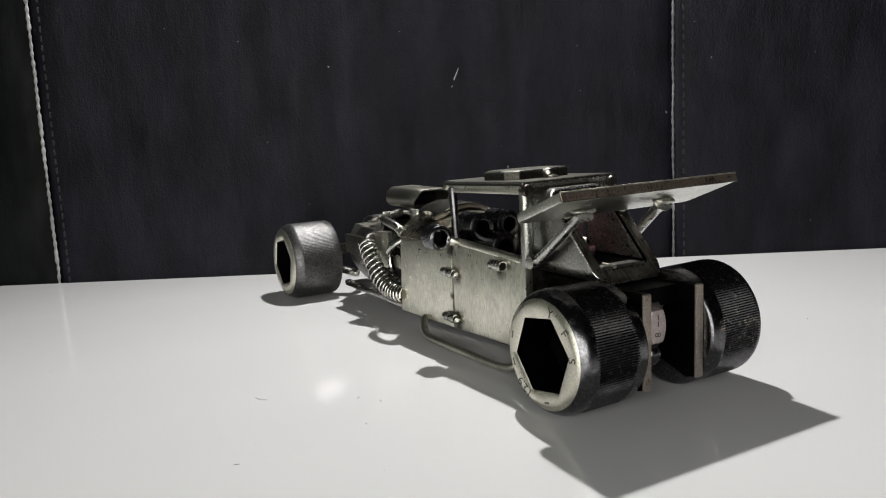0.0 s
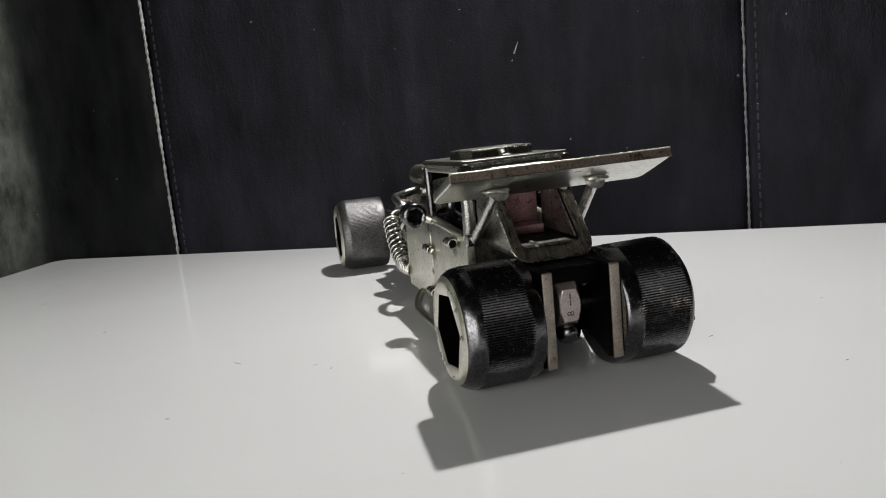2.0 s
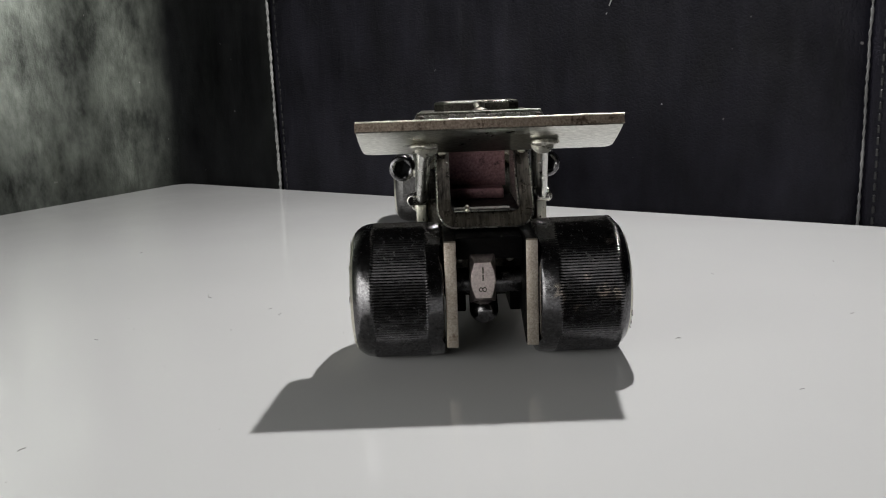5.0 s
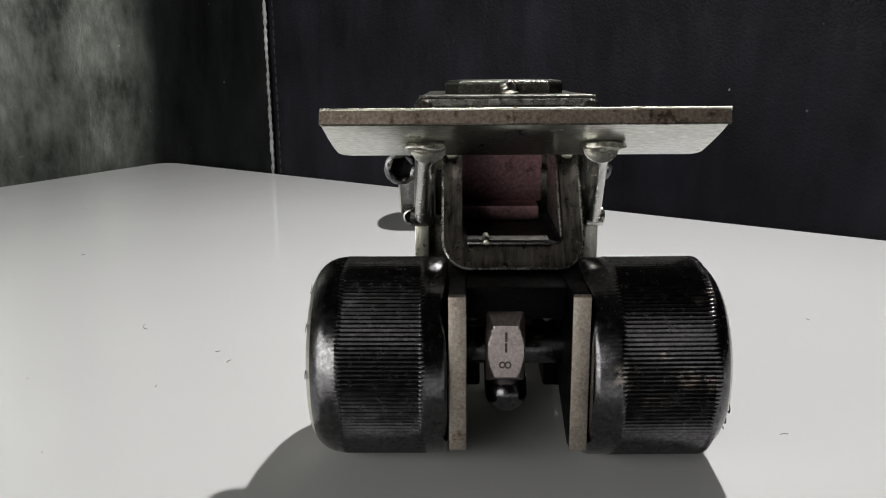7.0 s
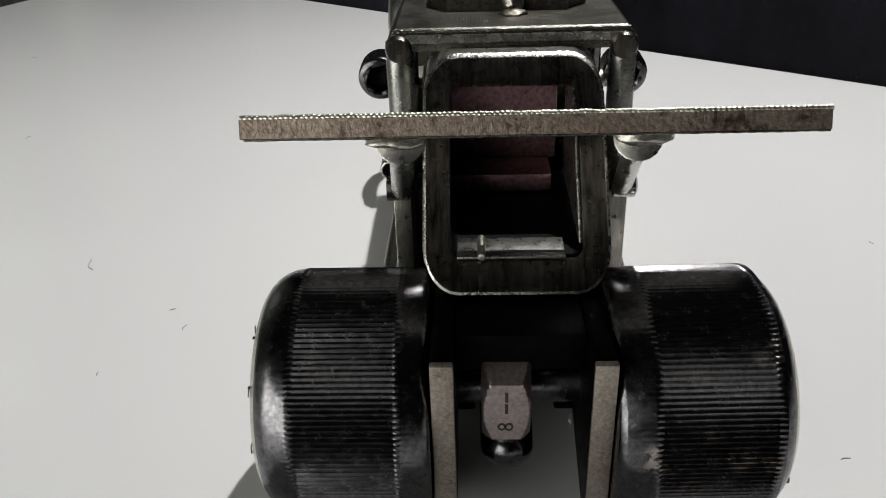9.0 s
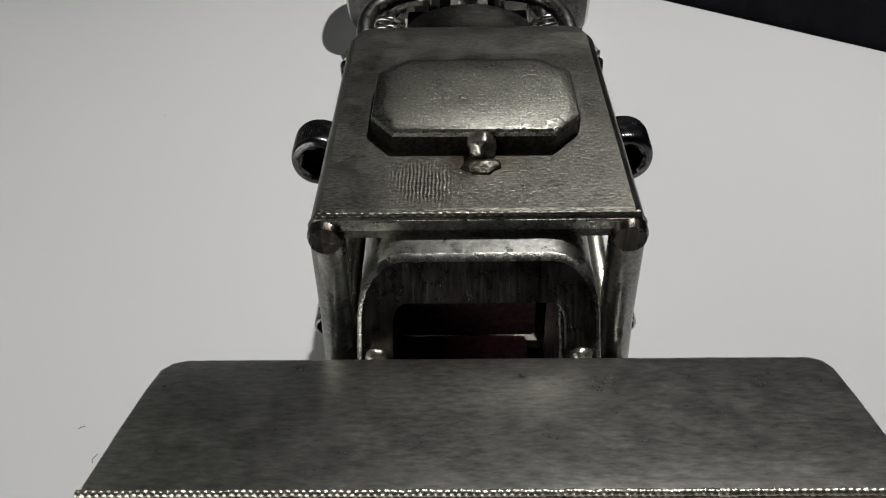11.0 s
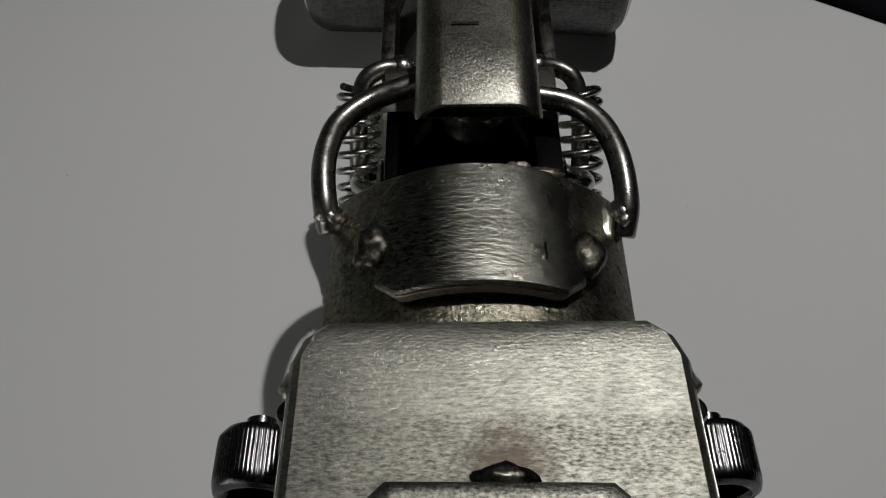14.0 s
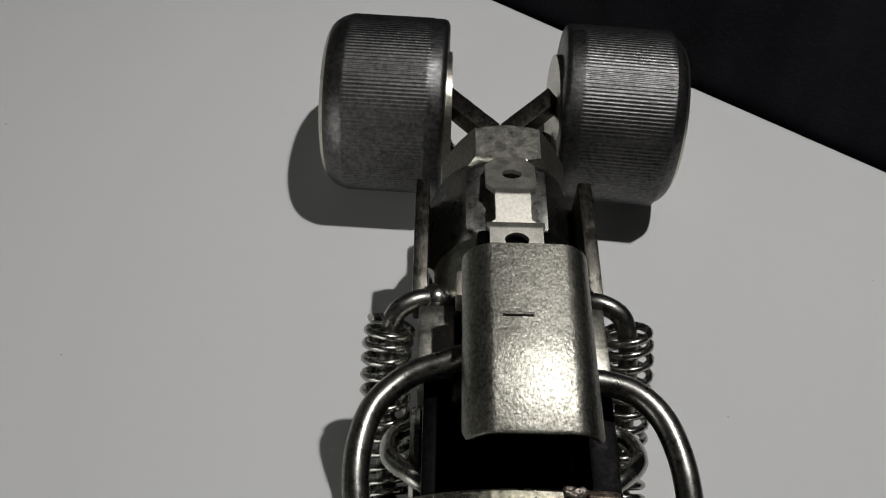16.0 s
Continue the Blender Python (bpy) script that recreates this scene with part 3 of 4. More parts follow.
fr.matrix_basis = pose(0.0303, 0.1650, 0.0148, 0, 0, -4.5)

# ---- rear: axle plates, bolt head, axle
SIDE_PLATE = [(-12, 5.2), (-12.2, 27.5), (-11, 28.0), (0, 27.7), (14, 27.4), (15, 16), (6, 10), (-3, 6.5), (-9, 4.4)]


def axle_plate(side):
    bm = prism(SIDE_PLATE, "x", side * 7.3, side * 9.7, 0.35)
    part("axle_plate", bm, MAT["shade_black"], car, "dark plate with a bare cut edge")
    e = prism([(-12.35, 5.0), (-12.55, 27.8), (-11.9, 28.1), (-11.7, 4.8)], "x", side * 7.25, side * 9.75, 0.25)
    part("cut_edge", e, MAT["edge"], car, "bare sawn plate edge")


both(axle_plate)
bm = tube([Vector((-10, 0, 16.5)), Vector((10, 0, 16.5))], 2.9, 24)
part("rear_axle", bm, MAT["black"], car)
def nut_rings(axis, center, a0, a1, flats, turn, chamfer=1.0, count=96):
    """A hexagon nut or bolt head with turned chamfers at both ends."""
    h, out = hexed(flats, turn), flats / 2 / math.cos(math.pi / 6)
    step = 5
    def cut(c):
        return lambda th: min(h(th), c)
    lo = [(a0 + chamfer * k / step, cut(flats * 0.485 + (out - flats * 0.485) * k / step)) for k in range(step + 1)]
    hi = [(a1 - (a - a0), r) for a, r in reversed(lo)]
    return rings(axis, center, lo + hi, count)


bm = nut_rings("x", (-1.6, -2.2, 18.6), -2.75, 2.75, 13.4, radians(30), 1.1)
bolt = part("hex_bolt_head", bm, MAT["pink_steel"], car, "grey hexagon bolt head with stamped marks", smooth=20)
for z, what in ((16.6, "8"), (19.2, ""), (20.8, "")):
    bm = words(what, 2.6, 0.03) if what else box(-0.7, 0.7, -0.18, 0.18, -0.03, 0.03, 0.02, 1)
    m = Matrix(((0, -1, 0, -1.6), (0, 0, 1, -8.93), (1, 0, 0, z), (0, 0, 0, 1)))
    bmesh.ops.transform(bm, matrix=m, verts=bm.verts[:])
    part("stamped_mark", bm, MAT["tarnish"], bolt)
bm = tube(smooth_path([(-1.4, 6, 14), (-1.4, -1, 13.4), (-1.4, -5.2, 11.6), (-1.4, -7.9, 9.4)], 14), lambda f: 3.1 if f < 0.82 else 3.1 * math.sqrt(max(0.02, 1 - ((f - 0.82) / 0.18) ** 2)), 22, tip=0)
part("tow_knob", bm, MAT["black"], car, "rounded black steel rod end")
for x in (-6.3, 4.6):
    part("weld_bead", blob((x, -3.5, 22.6), (1.0, 1.2, 1.2), x), MAT["weld"], car, smooth=180)
# near-black, holding the shade below the seat tube
part("cross_plate", box(-7.2, 7.2, -6.5, 26, 22.6, 27.4, 0.5), MAT["shade_black"], car)
part("frame_rail", box(-9.5, -5.0, 4, 30, 8, 14, 0.5), MAT["shade_black"], car)
part("frame_rail", box(5.0, 9.5, 4, 30, 8, 14, 0.5), MAT["shade_black"], car)


# ---- seat box: a short length of square tube, cut at a slant
def strips(bm, rows, round_again=False):
    n = len(rows[0])
    for p, q in zip(rows, rows[1:]):
        for k in range(n):
            j = (k + 1) % n
            bm.faces.new((p[k], p[j], q[j], q[k]))
    return bm


def seat_ring(spec):
    """Loops round the square tube: (how far in from the outside, the place along the car or None for the slanted cut, a step beyond the cut)."""
    bm = bmesh.new()
    w, z0, z1, r = 11.0, 28.0, 50.2, 4.2
    rows = []
    for inset, y, step in spec:
        row = []
        rad = max(1.2, r - inset)
        for cx, cz, an in ((w - inset - rad, z1 - inset - rad, 0), (-w + inset + rad, z1 - inset - rad, 90), (-w + inset + rad, z0 + inset + rad, 180), (w - inset - rad, z0 + inset + rad, 270)):
            for k in range(7):
                th = radians(an + 15 * k)
                x, z = cx + rad * math.cos(th), cz + rad * math.sin(th)
                row.append(bm.verts.new((x, y if y is not None else 0.3 + (z - z0) / (z1 - z0) * 20.6 + step, z)))
        rows.append(row)
    return strips(bm, rows)


seat = part("seat_box", seat_ring([(3.25, 27.0, 0), (0.0, 27.0, 0), (0.0, None, 0.4)]), MAT["tube"], car, "short square steel tube cut at a slant", smooth=40)
part("sawn_rim", seat_ring([(0.0, None, 0.4), (0.12, None, 0.1), (0.4, None, 0.0)]), MAT["steel"], seat, "thin bright burr along the cut", smooth=60)
part("sawn_face", seat_ring([(0.4, None, 0.0), (3.0, None, 0.0), (3.25, None, 0.15)]), MAT["cut"], seat, "dark brown sawn face", smooth=30)
# the hollow's shade is in this colour
part("tube_inside", seat_ring([(3.25, None, 0.15), (3.3, None, 1.2), (3.3, 26.9, 0)]), MAT["shade_black"], seat, "inside of the tube, its shade put in as black", smooth=40)
# short pale bead lying along the bar
part("inner_bead", tube([Vector((-4.1, 2.7, 31.75)), Vector((-4.1, 7.4, 31.85))], 0.5, 10, tip=0.2), MAT["face"], seat, "short pale bead on the strip")
part("seat_back", box(-8.2, 6.3, 26.6, 28.4, 33.6, 45.5, 0.4), MAT["rust"], seat, "heat-tinted purple steel plate")
part("seat_cushion", box(-8.0, 5.4, 20.6, 26.4, 31.4, 34.0, 0.5), MAT["rust"], seat, "heat-tinted purple steel bar")
part("inner_bar", box(-7.0, 5.6, 3.0, 7.6, 31.32, 31.75, 0.2), MAT["tube"], seat, "dull grey steel strip")
part("inner_wall", prism([(5.4, 32.0), (26.4, 32.0), (26.4, 46.6), (18.8, 46.6)], "x", 7.3, 7.75, 0.2), MAT["sparkle"], seat, "coarse bright cast face")
for x in (-9.3, 9.2):
    part("weld_bead", blob((x, 14.6, 43.6), (1.0, 0.7, 0.9), x), MAT["face"], seat, smooth=180)


# ---- wing
def serrated(x0, x1, y, z, radius, pitch, seed=0):
    """A thin toothed bead along x."""
    steps = int((x1 - x0) / pitch * 5)
    line = [Vector((x0 + (x1 - x0) * i / steps, y + 0.05 * noise.noise(Vector((i * 0.05, seed, 1))), z + 0.06 * noise.noise(Vector((i * 0.08, seed, 2))))) for i in range(steps + 1)]
    def r(f):
        s = f * (x1 - x0) / pitch
        return radius * (0.9 + 0.08 * math.sin(2 * math.pi * s) + 0.2 * noise.noise(Vector((s * 0.4, seed, 3))))
    return tube(line, r, 7, None, 0)


def wing():
    w = part("wing", prism([(-27.3, 0), (-27.45, 8), (-27.45, 14), (-27.3, 17.2), (-26.6, 18.5), (-25.2, 19.0), (28.0, 19.0), (29.2, 18.3), (29.6, 16.8), (29.5, 12), (29.2, 6), (28.7, 0)], "z", -2.3, 0.0, 0.55, 3), MAT["wing"], car, "flat rear wing of brushed steel plate")
    slope = math.degrees(math.atan2(45.4 - 52.9, 20.0))
    w.matrix_basis = pose(0, -0.0053, 0.0526, slope, 0, 0)
    # bare sawn rear edge
    e = part("cut_edge", box(-27.4, 28.85, -0.14, 0.5, -2.25, -0.25, 0.1, 1), MAT["edge_wing"], w, "brown-stained sawn edge")
    part("burr", serrated(-27.3, 28.9, 0.15, -0.2, 0.34, 0.5), MAT["face"], w, "bright serrated burr on the edge", smooth=80)
    part("burr", serrated(-27.0, 28.7, 0.05, -2.25, 0.2, 1.3, 5), MAT["tarnish"], w, "dark ragged lower burr", smooth=80)
    return w


wing()


def strut(side):
    x = side
    a, b = Vector((x * 12.8, 3.6, 46.0)), Vector((x * 14.6, 20.5, 32.0))
    s = part("wing_strut", tube([a.lerp(b, k / 24) for k in range(25)], lambda f: 1.3 + 1.5 * max(0.0, 1 - f / 0.16) ** 2, 18), MAT["strut"], car, "round steel rod under the wing")
    part("weld_bead", blob(a + Vector((side * 0.5, -0.2, 0.3)), (3.2, 1.8, 0.9), 2 + side, 0.25), MAT["weld"], s, smooth=180)
    part("rod_end", rings("x", b + Vector((side * 0.4, 0.6, 0.0)), [(-1.6, 0.5), (-1.5, 1.7), (1.3, 1.7), (1.6, 1.2), (1.65, 0.2)], 20), MAT["smooth"], s, "round pin at the strut's foot")


both(strut)

# ---- cab: roof plate, pillars, doors
def roof_plate():
    bm = bmesh.new()
    ys = [24.2, 24.5, 25.1, 30, 38, 46, 54, 57, 60, 62.4, 64.4, 65.7]
    rows = []
    for y in ys:
        half = 15.6 if y < 63.6 else 15.6 - (y - 63.6) * 1.0
        top = 52.4 - 0.048 * (y - 24) + (0.03 * max(0, y - 57)) - {24.2: 0.75, 24.5: 0.28}.get(y, 0.0)
        if y == ys[-1]:
            top -= 0.35
        xs = [-half, -half + 0.35, -half + 1.0, 0, half - 1.0, half - 0.35, half]
        zs = [top - 1.15, top - 0.55, top, top, top, top - 0.55, top - 1.15]
        up = [bm.verts.new((x, y, z)) for x, z in zip(xs, zs)]
        dn = [bm.verts.new((x, y, top - 2.0)) for x in xs]
        rows.append((up, dn))
    for (u0, d0), (u1, d1) in zip(rows, rows[1:]):
        for k in range(6):
            bm.faces.new((u0[k], u0[k + 1], u1[k + 1], u1[k]))
            bm.faces.new((d0[k + 1], d0[k], d1[k], d1[k + 1]))
        bm.faces.new((u0[0], u1[0], d1[0], d0[0]))
        bm.faces.new((u0[6], d0[6], d1[6], u1[6]))
    for (u, d), flip in ((rows[0], False), (rows[-1], True)):
        for k in range(6):
            bm.faces.new((u[k], d[k], d[k + 1], u[k + 1]))
    return bm


roof = part("roof", roof_plate(), MAT["roof"], car, "brushed steel roof plate with ground edges", smooth=18)
part("burr", serrated(-15.0, 15.0, 24.6, 52.0, 0.36, 0.8, 2), MAT["roof"], roof, "bright serrated burr on the edge", smooth=80)
OCT = [(-8.3, 35.2), (8.2, 35.0), (11.0, 38.6), (11.0, 48.2), (7.9, 51.4), (-7.7, 51.6), (-10.8, 48.4), (-10.8, 38.8)]


def cap_rows(spec, cap_top):
    bm = bmesh.new()
    cx, cy = 0.1, 43.2
    rows = [[bm.verts.new((cx + (x - cx) * k, cy + (y - cy) * k, z - 0.045 * k * (y - cy))) for x, y in OCT] for z, k in spec]
    for a, b in zip(rows, rows[1:]):
        for k in range(8):
            j = (k + 1) % 8
            bm.faces.new((a[k], a[j], b[j], b[k]))
    if cap_top:
        bm.faces.new(rows[-1])
    else:
        bm.faces.new(rows[0][::-1])
    return bm


cap = part("roof_hatch", cap_rows(((53.25, 1.0), (53.65, 0.985), (53.9, 0.95), (54.05, 0.85), (54.12, 0.4)), True), MAT["cast"], car, "eight-sided steel plate welded on the roof", smooth=30)
# plain metal edge darkened: its shade away from the torch is painted in
part("hatch_side", cap_rows(((50.9, 0.995), (53.25, 1.0)), False), MAT["tarnish"], cap, "plate edge, its shade put into a dark tone", smooth=20)
part("weld_bead", blob((0.7, 34.3, 53.0), (1.4, 1.8, 1.5), 3, 0.28, 3), MAT["weld"], cap, smooth=180)
part("weld_bead", blob((0.6, 32.2, 51.9), (1.9, 1.6, 0.8), 8, 0.25, 3), MAT["weld_dark"], cap, smooth=180)
part("weld_bead", blob((0.6, 52.3, 51.2), (2.4, 1.1, 1.3), 5, 0.3), MAT["tarnish"], cap, smooth=180)


def pillars(side):
    x = side * 14.2
    part("rear_pillar", tube([Vector((x, 25.0, 51.0)), Vector((x, 24.6, 40)), Vector((x * 1.02, 24.2, 30.0))], 1.75, 18, flat=0.9), MAT["tube"], car, "round rear roof post")
    part("pillar_end", rings("y", (side * 14.2, 23.4, 50.0), [(-0.25, 0.2), (-0.2, 1.5), (0.4, 1.75), (2.0, 1.75)], 20), MAT["cut"], car, "cut end of a round post")
    part("front_pillar", tube([Vector((side * 15.2, 58.6, 49.3)), Vector((side * 15.2, 58.0, 42)), Vector((side * 15.2, 57.4, 32.6))], 1.2, 14), MAT["black"], car, "thin round dark front roof post")
    part("weld_bead", blob((side * 15.0, 60.8, 48.9), (1.3, 1.3, 0.9), 9 + side), MAT["weld"], car, smooth=180)
    part("roof_rail", prism([(26, 49.0), (60, 47.6), (60, 48.7), (26, 50.3)], "x", side * 13.2, side * 15.5, 0.3), MAT["face"], car)


def roof_edge(side):
    part("roof_edge", prism([(25.4, 50.35), (62.6, 48.7), (62.6, 49.5), (25.4, 51.2)], "x", side * 15.5, side * 15.63, 0.04, 1), MAT["steel_door"], roof, "bright ground plate edge")


both(roof_edge)
part("roof_edge", box(-14.6, 14.6, 23.95, 24.3, 50.6, 51.75, 0.1, 1), MAT["steel"], roof, "rough sawn plate edge")
both(pillars)


def door_side(side):
    s = side
    def slab(y0, y1, z0, z1, x0, x1, **k):
        return box(min(s * x0, s * x1), max(s * x0, s * x1), y0, y1, z0, z1, **k)
    front = prism([(59.7, 7.4), (92.0, 7.0), (90.6, 29.6), (89.2, 31.6), (67.2, 31.6), (66.8, 34.2), (59.7, 34.2)], "x", s * 13.6, s * 16.1, 0.3)
    p = part("body_panel", front, MAT["steel_door"], car, "ground steel side panel")
    d = part("door", prism([(23.4, 8.2), (59.05, 7.4), (59.05, 33.0), (56, 33.2), (23.4, 31.4)], "x", s * 13.6, s * 16.05, 0.3), MAT["steel_door"], car, "ground steel door with tube hinges")
    sill = tube([Vector((s * 14.9, 57.0, 33.2)), Vector((s * 14.9, 42, 32.5)), Vector((s * 14.9, 25.5, 31.6))], 1.25, 14)
    part("window_sill", sill, MAT["steel_door"], d)
    for z in (24.1, 10.6):
        for y0, y1, r in ((57.0, 60.2, 1.35), (60.4, 63.3, 1.25)):
            part("hinge", tube([Vector((s * 16.9, y0, z)), Vector((s * 16.9, y1, z))], r, 18, tip=0.25), MAT["steel"], d, "short tube hinge")
            # dark disc set on the solid rod end, imitating a shaded bore
            part("bore_shade", rings("y", (s * 16.9, y0, z), [(-0.03, r * 0.3), (-0.03, r * 0.72), (0.3, r * 0.8)], 18), MAT["socket"], d, "dark disc on the rod end, for a bore's shade")
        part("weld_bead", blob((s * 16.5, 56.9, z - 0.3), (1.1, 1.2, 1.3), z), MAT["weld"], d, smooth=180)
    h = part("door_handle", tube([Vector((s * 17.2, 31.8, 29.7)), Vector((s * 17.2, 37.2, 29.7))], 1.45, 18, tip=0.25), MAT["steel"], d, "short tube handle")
    part("bore_shade", rings("y", (s * 17.2, 31.8, 29.7), [(-0.03, 0.4), (-0.03, 1.1), (0.3, 1.2)], 18), MAT["socket"], h, "dark disc on the rod end, for a bore's shade")
    part("weld_bead", blob((s * 16.2, 34.5, 28.6), (0.7, 1.6, 0.8), 3), MAT["weld"], d, smooth=180)
    # side lamp: a small socket screw facing backwards
    c = (s * 20.6, 57.0, 35.0)
    n = 240
    def kn(th):
        return 3.75 - 0.1 * (0.5 - 0.5 * math.cos(th * 60))
    hx = hexed(4.3, radians(12))
    lampo = part("side_lamp", rings("y", c, [(0.0, 3.0), (0.25, 3.5), (0.9, 3.72), (1.5, kn), (5.0, kn), (5.3, 3.7), (5.9, 3.3), (6.0, 1.4), (7.4, 1.4), (7.5, 0.3)], n, caps=(False, True)), MAT["black"], car, "small knurled dark socket screw as lamp", smooth=50)
    part("lamp_rim", rings("y", c, [(0.25, 3.5), (0.05, 3.2), (0.0, 2.7), (0.3, hx)], 96, caps=(False, False)), MAT["black"], lampo)
    part("hex_socket", rings("y", c, [(0.3, hx), (3.4, hx), (3.8, 0.4)], 96, caps=(False, True)), MAT["socket"], lampo, smooth=25)
    part("lamp_bracket", tube([Vector((s * 17.2, 58.8, 34.2)), Vector((s * 15.2, 57.2, 33.2))], 1.6, 12), MAT["weld"], lampo)
    # step bar
    step = smooth_path([(s * 15.0, 77.5, 7.4), (s * 17.4, 75.0, 6.6), (s * 19.4, 71.0, 3.9), (s * 20.0, 65, 3.4), (s * 20.2, 48, 3.2), (s * 20.0, 30, 3.1), (s * 18.5, 25, 4.6), (s * 15.5, 23, 8)])
    part("step_bar", tube(step, 1.15, 14), MAT["nut"], car, "bent round rod step below the door")


both(door_side)
part("floor_plate", box(-14.5, 14.5, 22, 92, 6.9, 8.6, 0.3), MAT["tarnish"], car)
part("rear_bulkhead", box(-13.4, 13.4, 26.8, 28.6, 8.6, 30.8, 0.3), MAT["tarnish"], car)
part("front_bulkhead", box(-13.4, 13.4, 89, 91, 8.6, 33, 0.3), MAT["tarnish"], car)
part("dashboard", box(-13.4, 13.4, 66, 68, 20, 33.5, 0.3), MAT["black"], car)


def gauge(x, y, z, r, length):
    g = part("dash_gauge", rings("y", (x, y, z), [(0, r * 0.55), (0.0, r * 0.8), (0.4, r), (length, r), (length, 0.3)], 36, caps=(False, True)), MAT["black"], car, "black steel ring in the cab")
    part("gauge_hole", rings("y", (x, y, z), [(0, r * 0.55), (length * 0.6, r * 0.5)], 36, caps=(False, True)), MAT["socket"], g)


gauge(-5.5, 58, 36.4, 4.2, 9)
gauge(4.2, 58, 36.4, 4.2, 9)
gauge(-3.0, 50, 31.0, 4.4, 8)


# ---- bonnet: an arched plate with a curved plate on it
def arch(half, z_side, z_top, y0, y1, thick, n=28, trim=0.0):
    """An arched sheet across the car; trim clips the corners."""
    R = (half * half + (z_top - z_side) ** 2) / (2 * (z_top - z_side))
    zc = z_top - R
    a = math.asin(half / R)
    bm = bmesh.new()
    rows = []
    for i in range(n + 1):
        th = -a + 2 * a * i / n
        x = R * math.sin(th)
        cutb = max(0.0, trim - (half - abs(x)))
        col = []
        for y in (y0 + cutb, y0 + cutb + 0.3, y1 - cutb - 0.3, y1 - cutb):
            e = 0.25 if y in (y0 + cutb, y1 - cutb) else 0.0
            col.append(bm.verts.new((x, y, zc + (R - e) * math.cos(th))))
        for y in (y1 - cutb, y0 + cutb):
            col.append(bm.verts.new(((R - thick) * math.sin(th), y, zc + (R - thick) * math.cos(th))))
        rows.append(col)
    for a0, b0 in zip(rows, rows[1:]):
        for k in range(6):
            j = (k + 1) % 6
            bm.faces.new((a0[k], b0[k], b0[j], a0[j]))
    bm.faces.new(rows[0])
    bm.faces.new(rows[-1][::-1])
    return bm


hood = part("bonnet", arch(16.3, 32.0, 39.6, 67.5, 92.2, 2.2), MAT["bonnet"], car, "dark arched steel bonnet", smooth=30)
part("bonnet_rim", arch(16.1, 32.1, 39.8, 67.0, 71.5, 2.0), MAT["bonnet"], hood)
part("bonnet_plate", arch(10.4, 38.8, 42.2, 75.0, 90.2, 1.5, 28, 2.2), MAT["bonnet_plate"], hood, "curved brushed steel plate on the bonnet", smooth=30)
part("plate_edge", arch(10.45, 38.35, 41.75, 74.94, 90.26, 1.2, 28, 2.2), MAT["edge"], hood, "pale sawn edge of the curved plate", smooth=30)
part("bonnet_edge", arch(16.1, 32.0, 39.45, 66.9, 67.2, 1.6), MAT["nut"], hood, "bare edge of the arched sheet", smooth=30)
part("weld_smear", blob((14.2, 88.6, 33.9), (1.2, 2.7, 0.62), 12, 0.3), MAT["face"], hood, "bare smeared weld metal", smooth=180)
part("weld_bead", blob((-10.8, 82.0, 38.5), (1.9, 2.6, 1.5), 1, 0.35), MAT["weld_dark"], hood, smooth=180)
part("weld_bead", blob((10.9, 81.0, 38.1), (1.9, 2.7, 1.2), 2, 0.2), MAT["weld_dark"], hood, smooth=180)
for x, y, z, dx, dy in ((6.4, 79.6, 40.93, 0.16, 1.5), (7.3, 86.4, 40.55, 0.14, 0.9)):
    part("nick", blob((x, y, z), (dx, dy, 0.16), x, 0.7, 2), MAT["shade_black"], hood, "dark nick in the plate", smooth=180)
part("weld_bead", blob((7.0, 91.6, 38.6), (2.4, 0.7, 0.5), 9, 0.5), MAT["edge_wing"], hood, "brown burnt weld spot", smooth=180)
part("weld_bead", blob((4.4, 91.9, 39.3), (1.3, 0.6, 0.6), 7, 0.5), MAT["edge"], hood, "brown burnt weld spot", smooth=180)
part("radiator_plate", prism([(-13, 9), (13, 9), (14, 32.4), (9, 36.8), (0, 39.2), (-9, 36.8), (-14, 33)], "y", 90.6, 92.0, 0.25), MAT["tarnish"], car)

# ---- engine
# block coloured near-black, in place of the shade below the scoop
part("engine_block", prism([(-7.5, 8.5), (7.5, 8.5), (7.5, 26), (5.0, 33), (-5.0, 33), (-7.5, 26)], "y", 92.5, 122, 0.6), MAT["shade_black"], car, "dark steel engine block")


def scoop():
    bm = bmesh.new()
    n = 12
    def loop(w, h, r):
        out = []
        for cx, cz, an in ((w - r, h - r, 0), (-w + r, h - r, 90), (-w + r, -h + r, 180), (w - r, -h + r, 270)):
            for k in range(n):
                th = radians(an + 90 * k / (n - 1))
                out.append((cx + r * math.cos(th), cz + r * math.sin(th)))
        return out
    spec = [(117.0, 6.3, 2.7, 2.6), (117.3, 6.6, 3.0, 2.9), (117.1, 6.95, 3.25, 3.1), (106, 6.95, 3.3, 3.15), (95.7, 7.0, 3.35, 3.2), (95.4, 6.85, 3.2, 3.05), (95.5, 6.3, 2.7, 2.6), (106, 6.2, 2.6, 2.5)]
    rows = [[bm.verts.new((0.3 + x, y + (max(0.0, 1.5 - z) * 1.0 if y < 100 else 0), 41.8 + z + (0.8 * (math.cos(x / 4.6) - 0.4) if z > 0 else 0) - (y - 95) * 0.0)) for x, z in loop(w, h, r)] for y, w, h, r in spec]
    m = len(rows[0])
    for a, b in zip(rows, rows[1:] + rows[:1]):
        for k in range(m):
            j = (k + 1) % m
            bm.faces.new((a[k], a[j], b[j], b[k]))
    return bm


sc = part("air_scoop", scoop(), MAT["scoop"], car, "flattened steel tube as air scoop", smooth=40)
